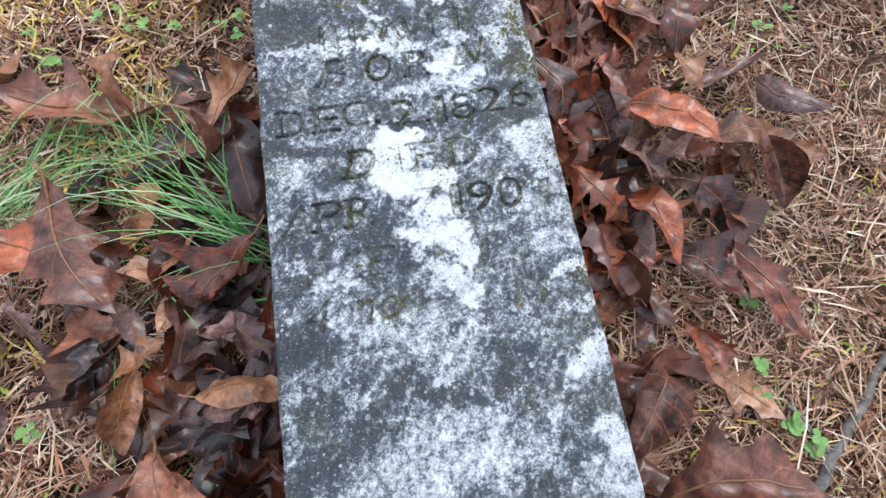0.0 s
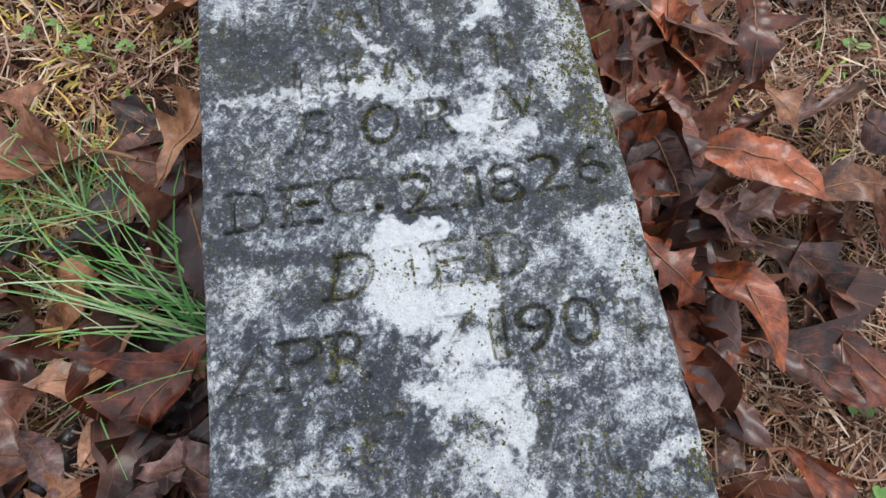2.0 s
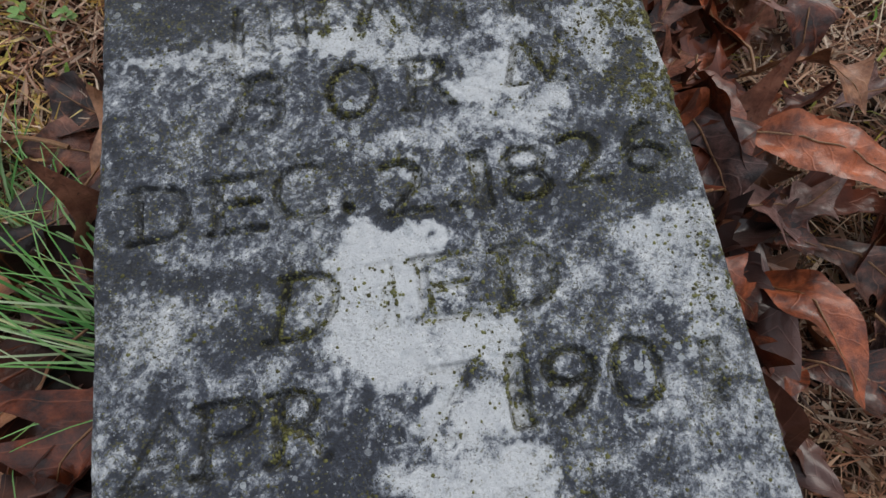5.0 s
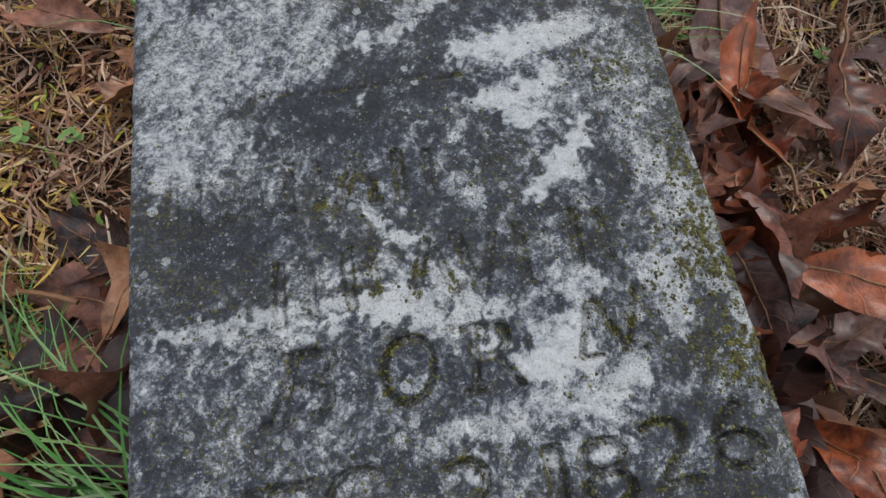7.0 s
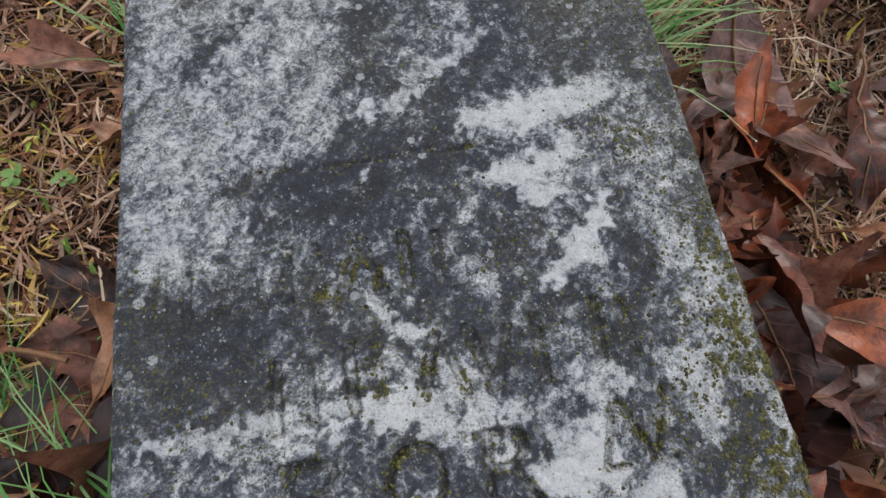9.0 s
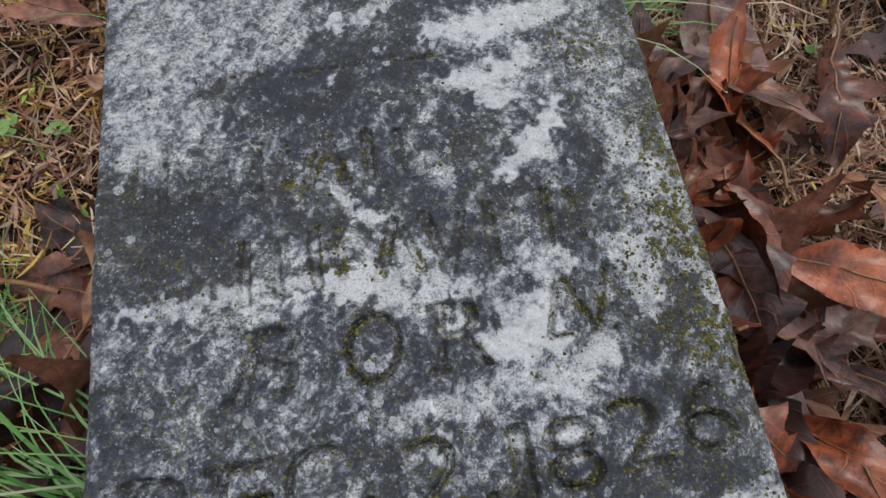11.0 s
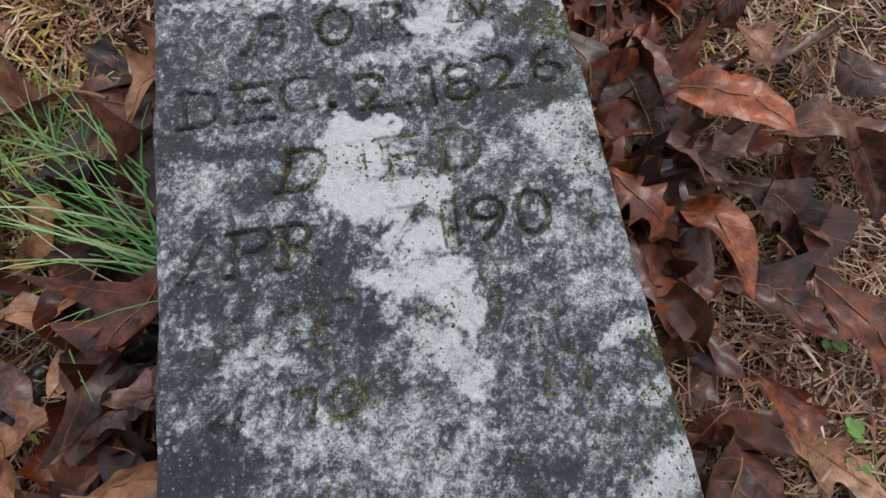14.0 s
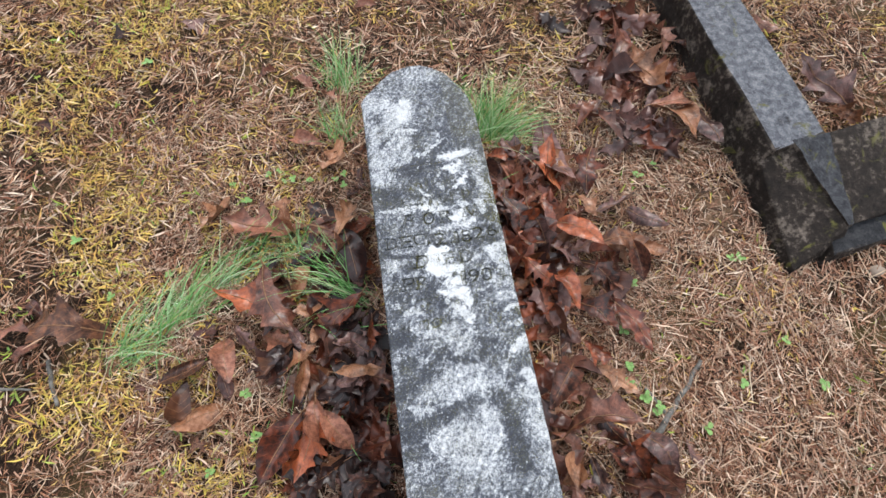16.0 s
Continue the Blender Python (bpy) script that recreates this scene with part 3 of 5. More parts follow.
streak(0.086, 0.125, 0.125, 0.123, 0.0099, 0.70)
streak(0.102, 0.110, 0.120, 0.099, 0.0115, 0.68)
streak(0.061, 0.117, 0.066, 0.108, 0.0067, 0.60)
streak(0.104, 0.086, 0.120, 0.075, 0.0093, 0.63)
streak(0.072, 0.099, 0.073, 0.098, 0.0115, 0.46)
streak(0.067, 0.128, 0.068, 0.128, 0.0065, 0.39)
streak(-0.119, 0.147, -0.049, 0.123, 0.0072, 0.29)
streak(-0.116, 0.161, -0.112, 0.161, 0.0098, 0.35)
streak(-0.077, 0.113, -0.054, 0.100, 0.0110, 0.34)
streak(-0.038, 0.047, -0.029, 0.077, 0.0122, 0.31)
streak(-0.049, 0.055, -0.023, 0.030, 0.0116, 0.31)
streak(-0.117, 0.054, -0.094, 0.056, 0.0072, 0.31)
streak(-0.117, 0.015, -0.101, 0.021, 0.0106, 0.31)
streak(-0.118, -0.023, -0.087, -0.026, 0.0186, 0.28)
streak(-0.026, 0.008, -0.010, -0.003, 0.0080, 0.37)
streak(0.037, 0.057, 0.034, 0.042, 0.0059, 0.42)
streak(0.026, -0.045, 0.061, -0.058, 0.0097, 0.36)
streak(0.079, -0.020, 0.081, -0.020, 0.0073, 0.37)
streak(-0.026, 0.140, 0.002, 0.136, 0.0119, 0.90)
streak(-0.028, 0.116, -0.006, 0.120, 0.0148, 0.90)
streak(-0.027, 0.099, 0.002, 0.088, 0.0126, 0.88)
streak(0.010, 0.100, 0.024, 0.091, 0.0111, 0.92)
streak(-0.000, 0.069, 0.024, 0.068, 0.0136, 0.92)
streak(-0.009, 0.051, 0.026, 0.046, 0.0116, 0.89)
streak(0.021, 0.032, 0.034, 0.024, 0.0122, 0.90)
streak(0.004, 0.020, 0.019, 0.006, 0.0112, 0.85)
streak(0.025, -0.008, 0.033, -0.012, 0.0078, 0.86)
streak(0.032, -0.001, 0.033, -0.002, 0.0056, 0.80)
streak(-0.008, 0.036, -0.007, 0.035, 0.0083, 0.68)
streak(0.005, 0.074, -0.001, 0.066, 0.0030, 0.45)
streak(0.001, 0.098, 0.002, 0.098, 0.0049, 0.62)
streak(0.092, 0.123, 0.124, 0.129, 0.0137, 0.72)
streak(0.101, 0.107, 0.118, 0.094, 0.0116, 0.64)
streak(0.061, 0.117, 0.062, 0.115, 0.0069, 0.66)
streak(0.056, 0.047, 0.077, 0.057, 0.0118, 0.51)
streak(0.091, 0.064, 0.119, 0.050, 0.0140, 0.61)
streak(0.052, 0.027, 0.085, 0.040, 0.0118, 0.46)
streak(0.091, 0.026, 0.116, 0.028, 0.0113, 0.59)
streak(0.102, 0.001, 0.121, 0.004, 0.0103, 0.72)
streak(0.112, -0.028, 0.122, -0.025, 0.0084, 0.74)
streak(0.099, -0.023, 0.100, -0.024, 0.0085, 0.56)
streak(0.110, -0.064, 0.123, -0.057, 0.0103, 0.76)
streak(0.049, 0.010, 0.074, -0.006, 0.0141, 0.43)
streak(0.004, -0.016, 0.029, -0.030, 0.0107, 0.56)
streak(-0.018, -0.017, 0.003, -0.026, 0.0092, 0.63)
streak(-0.045, -0.018, -0.024, -0.026, 0.0093, 0.63)
streak(-0.056, -0.023, -0.055, -0.024, 0.0072, 0.61)
streak(-0.027, -0.046, 0.035, -0.056, 0.0076, 0.46)
streak(-0.116, 0.113, -0.089, 0.112, 0.0069, 0.62)
streak(-0.077, 0.120, -0.068, 0.119, 0.0047, 0.56)
streak(-0.119, 0.075, -0.111, 0.074, 0.0072, 0.60)
streak(-0.085, 0.018, -0.066, 0.018, 0.0097, 0.68)
streak(-0.114, 0.034, -0.098, 0.034, 0.0050, 0.62)
streak(-0.069, 0.061, -0.054, 0.062, 0.0072, 0.49)
streak(-0.079, 0.039, -0.057, 0.027, 0.0069, 0.51)
streak(-0.081, -0.014, -0.061, -0.015, 0.0050, 0.51)
streak(-0.073, -0.098, -0.027, -0.054, 0.0107, 0.29)
streak(-0.117, -0.123, -0.073, -0.098, 0.0166, 0.30)
streak(-0.105, -0.077, -0.087, -0.071, 0.0155, 0.32)
streak(-0.016, -0.074, 0.026, -0.089, 0.0098, 0.29)
streak(0.035, -0.064, 0.049, -0.066, 0.0156, 0.35)
streak(-0.099, -0.012, -0.114, -0.032, 0.0159, 0.31)
streak(0.056, -0.160, 0.045, -0.150, 0.0125, 0.32)
streak(0.084, -0.136, 0.086, -0.137, 0.0102, 0.36)
streak(0.023, -0.150, 0.025, -0.151, 0.0081, 0.37)
streak(-0.065, -0.070, -0.063, -0.071, 0.0110, 0.60)
streak(-0.037, -0.030, 0.023, -0.053, 0.0181, 0.58)
streak(-0.002, -0.067, 0.000, -0.068, 0.0089, 0.67)
streak(-0.018, -0.115, 0.021, -0.114, 0.0377, 0.60)
streak(-0.049, -0.119, -0.027, -0.146, 0.0202, 0.60)
streak(-0.081, -0.137, -0.051, -0.130, 0.0118, 0.62)
streak(0.024, -0.102, 0.026, -0.102, 0.0108, 0.67)
streak(0.103, -0.075, 0.114, -0.068, 0.0162, 0.74)
streak(0.110, -0.120, 0.119, -0.138, 0.0151, 0.72)
streak(0.110, -0.157, 0.112, -0.157, 0.0151, 0.63)
streak(0.073, -0.105, 0.075, -0.106, 0.0134, 0.61)
streak(0.059, -0.128, 0.061, -0.128, 0.0168, 0.56)
streak(-0.112, -0.063, -0.110, -0.063, 0.0107, 0.51)
streak(-0.118, -0.083, -0.116, -0.083, 0.0124, 0.51)
streak(-0.040, -0.203, 0.034, -0.215, 0.0361, 0.63)
streak(-0.069, -0.211, -0.065, -0.212, 0.0259, 0.62)
streak(-0.033, -0.242, 0.019, -0.257, 0.0286, 0.61)
streak(-0.103, -0.154, -0.076, -0.159, 0.0168, 0.59)
streak(0.110, -0.188, 0.122, -0.229, 0.0202, 0.65)
streak(0.027, -0.175, 0.037, -0.196, 0.0198, 0.61)
streak(0.111, -0.154, 0.114, -0.155, 0.0214, 0.65)
streak(0.115, -0.260, 0.118, -0.261, 0.0194, 0.59)
streak(-0.120, -0.190, -0.035, -0.165, 0.0167, 0.30)
streak(-0.111, -0.166, -0.100, -0.194, 0.0200, 0.32)
streak(0.060, -0.153, 0.066, -0.194, 0.0103, 0.29)
streak(0.066, -0.194, 0.072, -0.265, 0.0185, 0.29)
streak(-0.034, -0.159, -0.004, -0.150, 0.0102, 0.33)
streak(0.045, -0.158, 0.060, -0.153, 0.0084, 0.32)
streak(-0.111, -0.223, -0.089, -0.214, 0.0157, 0.34)


def headstone():
    # finer rows where the face is carved
    u = np.linspace(-HALF, HALF, 360)
    v = np.interp(np.linspace(0, 1, 1080), [0, 0.17, 0.88, 1], [0, 0.44, 0.815, 1])[None, :]
    cols, rows = u.size, v.size
    X = np.repeat(u[:, None], rows, 1)
    ends = crown(u)[:, None]
    Y = FOOT + v * (ends - FOOT)
    # worn arrises
    side = HALF - np.abs(X)
    tip = ends - Y
    worn = 0.004 + 0.005 * lattice(X, Y, 0.05, 21) ** 2
    def fall(d):
        q = np.clip(1 - d / worn, 0, 1)
        return worn * (1 - np.sqrt(np.clip(1 - q * q, 0, 1)))
    X = X * (1 + 0.010 * (lattice(Y, Y * 0, 0.02, 22) - 0.5) * (np.abs(X) / HALF) ** 8)
    i = np.clip(((X + 0.13) / CELL).astype(int), 0, MASK.shape[0] - 1)
    j = np.clip(((Y + 0.63) / CELL).astype(int), 0, MASK.shape[1] - 1)
    cut, wide, rim_dirt_shade = CUT[i, j], WIDE[i, j], RIM[i, j]
    fade = np.clip(0.26 + 1.15 * lattice(X, Y, 0.014, 53) * (0.35 + 0.95 * lattice(X, Y, 0.0035, 29)), 0, 1)
    Z = TOP - fall(side) - fall(tip * 0.7) - 0.0040 * cut * (0.3 + 0.7 * fade)
    Z = Z + 0.0010 * (lattice(X, Y, 0.03, 24) - 0.5) + 0.0007 * (lattice(X, Y, 0.008, 25) - 0.5) + 0.0007 * (lattice(X, Y, 0.0032, 26) - 0.5)
    # the incised rule above the name, broken away at both ends
    rule = 0.340 + 0.001 * np.sin(X * 40) + 0.003 * (lattice(X, Y * 0, 0.015, 27) - 0.5)
    line = np.exp(-((Y - rule) / 0.0014) ** 2) * ((X > -0.073) & (X < 0.045)) * (0.3 + 0.7 * lattice(X, Y, 0.012, 28))
    Z = Z - 0.0016 * line
    # stains: each streak is frayed at its edge
    def stir(seed):
        return 0.008 * (lattice(X, Y, 0.018, seed) - 0.5) + 0.008 * (lattice(X + Y, Y - X, 0.007, seed + 1) - 0.5) + 0.006 * (lattice(X, Y, 0.0028, seed + 2) - 0.5)
    wx, wy = X + stir(31), Y + stir(36)
    S = 0.455 + 0.12 * (lattice(X, Y, 0.035, 35) - 0.5)
    for x0, y0, x1, y1, wide_, tone in STREAKS:
        near = np.flatnonzero((Y > min(y0, y1) - wide_ * 1.6 - 0.012).any(0) & (Y < max(y0, y1) + wide_ * 1.6 + 0.012).any(0))
        if not near.size:
            continue
        k = slice(near[0], near[-1] + 1)
        dx, dy = x1 - x0, y1 - y0
        s = np.clip(((wx[:, k] - x0) * dx + (wy[:, k] - y0) * dy) / (dx * dx + dy * dy + 1e-9), 0, 1)
        d = np.hypot(wx[:, k] - x0 - s * dx, wy[:, k] - y0 - s * dy) / wide_
        a = np.clip((1.06 - d) / 0.8, 0, 1)
        a = a * a * (3 - 2 * a) * 0.95
        S[:, k] = S[:, k] * (1 - a) + (0.47 + (tone - 0.47) * 1.1) * a
    # thin grey clouds over the clean marble
    S = S - 0.17 * np.clip((S - 0.58) / 0.2, 0, 1) * lattice(wx + 0.5 * wy, wy - 0.5 * wx, 0.010, 43) ** 2 * (0.5 + lattice(wx, wy, 0.004, 44))
    S = np.clip(S + 0.04 * np.clip((Y - 0.42) / 0.03, 0, 1), 0.22, 0.87)
    groove = np.clip((rim_dirt_shade * 1.15 + cut * 0.16) * (0.15 + fade * 1.1) * 0.92 + line * 0.7, 0, 1)
    edge = np.exp(-((HALF - X) / 0.022) ** 2) * np.clip((Y + 0.05) / 0.3, 0.15, 1)
    algae = np.clip(wide * 0.5 * (X > -0.03) + edge * 0.8 + 0.7 * (Y > 0.4) * (X > 0.06) + 0.4 * lattice(X, Y, 0.04, 41) ** 3, 0, 1)
    n = cols * rows
    idx = np.arange(n).reshape(cols, rows)
    faces = [np.stack([idx[:-1, :-1], idx[1:, :-1], idx[1:, 1:], idx[:-1, 1:]], -1).reshape(-1, 4)]
    verts = [np.stack([X, Y, Z], -1).reshape(-1, 3)]
    rim = np.concatenate([idx[:, 0], idx[-1, 1:], idx[-2::-1, -1], idx[0, -2:0:-1]])
    last, base = rim, verts[0][rim]
    total = n
    for z in (0.235, 0.19, 0.12, 0.05, -0.02):
        ring = base.copy()
        ring[:, 2] = z
        ring[:, 0] += 0.003 * (lattice(base[:, 1] * 3, base[:, 0] * 3 + z * 9, 0.03, 45) - 0.5)
        new_ids = np.arange(total, total + len(rim))
        faces.append(np.stack([last, np.roll(last, -1), np.roll(new_ids, -1), new_ids], -1)[:, ::-1])
        verts.append(ring)
        last, total = new_ids, total + len(rim)
    pad = total - n
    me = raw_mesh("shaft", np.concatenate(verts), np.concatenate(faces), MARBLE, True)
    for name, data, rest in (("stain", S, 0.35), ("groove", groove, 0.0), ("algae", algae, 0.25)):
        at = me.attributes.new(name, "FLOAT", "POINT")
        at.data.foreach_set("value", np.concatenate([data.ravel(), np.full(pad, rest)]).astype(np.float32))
    ob = new("headstone", me)
    tagged(ob, "fallen square marble headstone, grey and white stained, worn carved inscription", "headstone")
    return ob, algae, groove, X, Y, Z


stone, algae, groove, SX, SY, SZ = headstone()


def blob_cloud(name, centres, sizes, mat, flat=0.6):
    """Many small rounded clumps in one mesh."""
    bm = bmesh.new()
    bmesh.ops.create_icosphere(bm, subdivisions=1, radius=1)
    bm.verts.ensure_lookup_table()
    base = np.array([v.co[:] for v in bm.verts])
    tri = np.array([[v.index for v in f.verts] for f in bm.faces])
    bm.free()
    k = len(centres)
    wob = 1 + 1.0 * (np.random.RandomState(3).rand(k, len(base), 1) - 0.5)
    v = base[None] * wob * np.asarray(sizes)[:, None, None] * np.array([1, 1, flat]) + np.asarray(centres)[:, None, :]
    f = tri[None] + (np.arange(k) * len(base))[:, None, None]
    return new(name, raw_mesh(name, v.reshape(-1, 3), f.reshape(-1, 3), mat, True))


rs = np.random.RandomState(11)
damp = np.exp(-((HALF - SX) / 0.03) ** 2) * np.clip((SY - 0.08) / 0.3, 0.08, 1)
weight = (0.02 + groove * np.clip((SX + 0.12) / 0.1, 0.15, 1) * 1.3 + damp * 1.1 + algae * 0.06).ravel()
weight = weight * (0.04 + np.clip(lattice(SX, SY, 0.024, 51).ravel() * 1.8 - 0.6, 0, 1) ** 2 * (lattice(SX, SY, 0.0026, 52).ravel() > 0.6))
pick = rs.choice(weight.size, 24000, p=weight / weight.sum())
spots = np.stack([SX.ravel()[pick], SY.ravel()[pick], SZ.ravel()[pick]], -1)
tagged(blob_cloud("moss", spots, 0.00020 + 0.0007 * rs.rand(24000) ** 3, MOSS, 0.5), "yellow-green moss specks on the marble face", "moss", kind="stuff")

# ---- grave coping of blackened concrete ----
def hull(name, corners, mat, parent, label=""):
    """A block from its eight corners, four below and four above, with broken edges."""
    bm = bmesh.new()
    vs = [bm.verts.new(c) for c in corners]
    for f in ((3, 2, 1, 0), (4, 5, 6, 7), (0, 1, 5, 4), (1, 2, 6, 5), (2, 3, 7, 6), (3, 0, 4, 7)):
        bm.faces.new([vs[i] for i in f])
    bmesh.ops.bevel(bm, geom=bm.edges[:], offset=0.006, segments=2, affect="EDGES", profile=0.6)
    bmesh.ops.subdivide_edges(bm, edges=[e for e in bm.edges if e.calc_length() > 0.05], cuts=5, use_grid_fill=True)
    for v in bm.verts:
        v.co += 0.004 * noise.noise_vector(v.co * 22) + 0.002 * noise.noise_vector(v.co * 70)
    return part(name, bm, mat, parent, label)


coping = new("grave_coping")
tagged(coping, "blackened concrete grave coping, grey top paled for sky light", "grave coping")
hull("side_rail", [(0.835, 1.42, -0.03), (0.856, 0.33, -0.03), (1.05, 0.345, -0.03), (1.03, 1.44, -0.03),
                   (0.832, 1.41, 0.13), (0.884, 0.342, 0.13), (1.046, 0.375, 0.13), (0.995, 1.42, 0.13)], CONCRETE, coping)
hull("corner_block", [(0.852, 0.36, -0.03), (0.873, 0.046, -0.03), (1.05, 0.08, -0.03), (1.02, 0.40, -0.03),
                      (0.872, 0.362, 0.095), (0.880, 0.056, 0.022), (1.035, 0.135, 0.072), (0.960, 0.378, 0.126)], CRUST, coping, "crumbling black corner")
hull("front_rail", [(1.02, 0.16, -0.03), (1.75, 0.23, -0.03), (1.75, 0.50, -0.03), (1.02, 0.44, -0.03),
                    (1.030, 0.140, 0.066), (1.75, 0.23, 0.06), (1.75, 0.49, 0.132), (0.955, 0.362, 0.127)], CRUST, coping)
bm = bmesh.new()
ramp_top = [bm.verts.new(p) for p in ((0.945, 0.366, 0.1335), (1.052, 0.376, 0.134), (1.046, 0.140, 0.077), (1.030, 0.136, 0.076))]
ramp_low = [bm.verts.new((v.co.x, v.co.y, -0.03)) for v in ramp_top]
bm.faces.new(ramp_top[::-1])
for i in range(4):
    bm.faces.new((ramp_top[i], ramp_top[(i + 1) % 4], ramp_low[(i + 1) % 4], ramp_low[i]))
bmesh.ops.recalc_face_normals(bm, faces=bm.faces[:])
bmesh.ops.subdivide_edges(bm, edges=[e for e in bm.edges if e.calc_length() > 0.03], cuts=7, use_grid_fill=True)
for v in bm.verts:
    v.co += 0.006 * noise.noise_vector(v.co * 26) * Vector((1, 1, 0.4)) + 0.002 * noise.noise_vector(v.co * 80)
part("ramp", bm, SKYLIT_RAMP, coping, "dull grey ramp of concrete, paled for sky light")
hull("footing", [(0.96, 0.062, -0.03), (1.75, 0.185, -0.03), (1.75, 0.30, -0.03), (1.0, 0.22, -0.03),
                 (0.985, 0.072, 0.045), (1.75, 0.195, 0.045), (1.75, 0.30, 0.05), (1.02, 0.22, 0.05)], SKYLIT_FOOTING, coping, "grey footing paled for sky light under the black rail")

# ---- oak leaves ----
def half_width(kind, s, rnd):
    if kind == 2:
        return 0.20 * np.sin(np.pi * np.clip(s, 0, 1) ** 0.85) ** 0.8 + 0.002
    tips = (0.42, 0.72) if kind == 0 else (0.26, 0.48, 0.72)
    w = (0.085 if kind == 0 else 0.06) + 0.06 * np.sin(np.pi * s)
    for i, c in enumerate(tips):
        c = c + rnd.uniform(-0.03, 0.03)
        reach = rnd.uniform(0.26, 0.42) * (1.0 if i < len(tips) - 1 else 0.7)
        span = 0.20 if kind == 0 else 0.12
        d = np.abs(s - c) / span
        w = np.maximum(w, (reach - 0.05) * np.clip(1 - d, 0, 1) ** 1.15 + 0.05)
    return 0.84 * w * np.clip(s / 0.10, 0.02, 1) ** 0.7 * np.clip((1 - s) / 0.18, 0, 1) ** 0.8 + 0.001


def leaf_mesh(kind, tone, seed):
    rnd = random.Random(seed)
    ns, nu = 31, 11
    s = np.linspace(0, 1, ns)
    wl, wr = half_width(kind, s, rnd), half_width(kind, s, rnd)
    u = np.linspace(-1, 1, nu)
    S, U = np.meshgrid(s, u, indexing="ij")
    W = np.where(U < 0, wl[:, None], wr[:, None])
    sweep = 0.0 if kind == 2 else 0.45
    bend = rnd.uniform(-0.12, 0.12)
    x = S - 0.5 + sweep * np.abs(U) * W * np.clip(1.2 - S, 0, 1)
    y = U * W + bend * np.sin(np.pi * S)
    fold, arch, roll, twist = rnd.uniform(-0.6, 1.3), rnd.uniform(-1.1, 0.9), rnd.uniform(-2.6, 3.8), rnd.uniform(-1.5, 1.5)
    z = fold * np.abs(y) * 0.6 + roll * y * y + arch * (S - 0.5) ** 2 + twist * y * (S - 0.5)
    z = z + 0.17 * (lattice(x + seed, y, 0.24, seed) - 0.5) + 0.045 * (lattice(x + seed, y, 0.08, seed + 1) - 0.5)
    curl = rnd.uniform(0, 0.25)
    z = z + curl * np.clip(S - 0.6, 0, 1) ** 2 * 3
    idx = np.arange(ns * nu).reshape(ns, nu)
    faces = np.stack([idx[:-1, :-1], idx[1:, :-1], idx[1:, 1:], idx[:-1, 1:]], -1).reshape(-1, 4)
    me = raw_mesh("leaf", np.stack([x, y, z], -1).reshape(-1, 3), faces, TONES[tone], True)
    uv = me.uv_layers.new(name="UVMap")
    flat = np.stack([S.ravel(), U.ravel()], -1)[faces.ravel()]
    uv.data.foreach_set("uv", flat.ravel().astype(np.float32))
    mid = nu // 2
    rib = [(x[i, mid], y[i, mid], z[i, mid] + 0.004) for i in range(0, ns - 2, 3)]
    tail = rnd.uniform(0.10, 0.22)
    dirn = rnd.uniform(-0.3, 0.3)
    rib = [(-0.5 - tail * k, rib[0][1] + dirn * tail * k * k, rib[0][2] + 0.02 * k) for k in (1.0, 0.6, 0.3)] + rib
    return me, tube_mesh("stalk", rib, 0.011, 0.004, STALK)


def tube_mesh(name, path, r0, r1, mat, sides=5):
    pts = np.array(path)
    n = len(pts)
    d = np.gradient(pts, axis=0)
    d /= np.linalg.norm(d, axis=1)[:, None] + 1e-9
    a = np.cross(d, (0.13, 0.2, 1.0))
    a /= np.linalg.norm(a, axis=1)[:, None] + 1e-9
    b = np.cross(d, a)
    r = np.linspace(r0, r1, n)[:, None, None]
    an = np.linspace(0, 2 * np.pi, sides, endpoint=False)[None, :, None]
    v = pts[:, None] + r * (np.cos(an) * a[:, None] + np.sin(an) * b[:, None])
    idx = np.arange(n * sides).reshape(n, sides)
    f = np.stack([idx[:-1], np.roll(idx[:-1], -1, 1), np.roll(idx[1:], -1, 1), idx[1:]], -1).reshape(-1, 4)
    return raw_mesh(name, v.reshape(-1, 3), f, mat, True)


LEAF_MESHES = {}
LABELS = {"r": "wet red-brown fallen oak leaf, glossy and curled", "b": "brown fallen oak leaf lying on the litter",
          "g": "grey-brown fallen oak leaf, damp and flattened", "t": "tan dry oak leaf with pale veins",
          "d": "dark oak leaf deep in the pile, pile shade in its tone"}
leaf_rnd = random.Random(77)
count = 0


def leaf(x, y, heading, length, kind, tone, layer):
    """A fallen leaf centred at x, y, pointing to heading, some layers up in the pile."""
    global count
    count += 1
    key = (kind, tone, count % 6)
    if key not in LEAF_MESHES:
        LEAF_MESHES[key] = leaf_mesh(kind, tone, 100 + kind * 40 + count % 6 * 7 + ord(tone))
    blade, stalk = LEAF_MESHES[key]
    ob = new("oak_leaf", blade)
    size = max(length, 0.05) * 1.04
    m = pose(x, y, 0, leaf_rnd.uniform(-18 - 5 * layer, 18 + 5 * layer), leaf_rnd.uniform(-10 - 3 * layer, 10 + 3 * layer), heading) @ Matrix.Diagonal((size, size * leaf_rnd.uniform(0.9, 1.15), size, 1))
    low = min((m @ v.co).z for v in list(blade.vertices)[::9])
    m.translation.z = float(mound(x, y)) + 0.003 + 0.012 * layer - low * 0.8
    ob.matrix_world = m
    tagged(ob, LABELS[tone], "leaf", "fallen oak leaves")
    st = new("stalk", stalk)
    st.parent = ob
    return ob


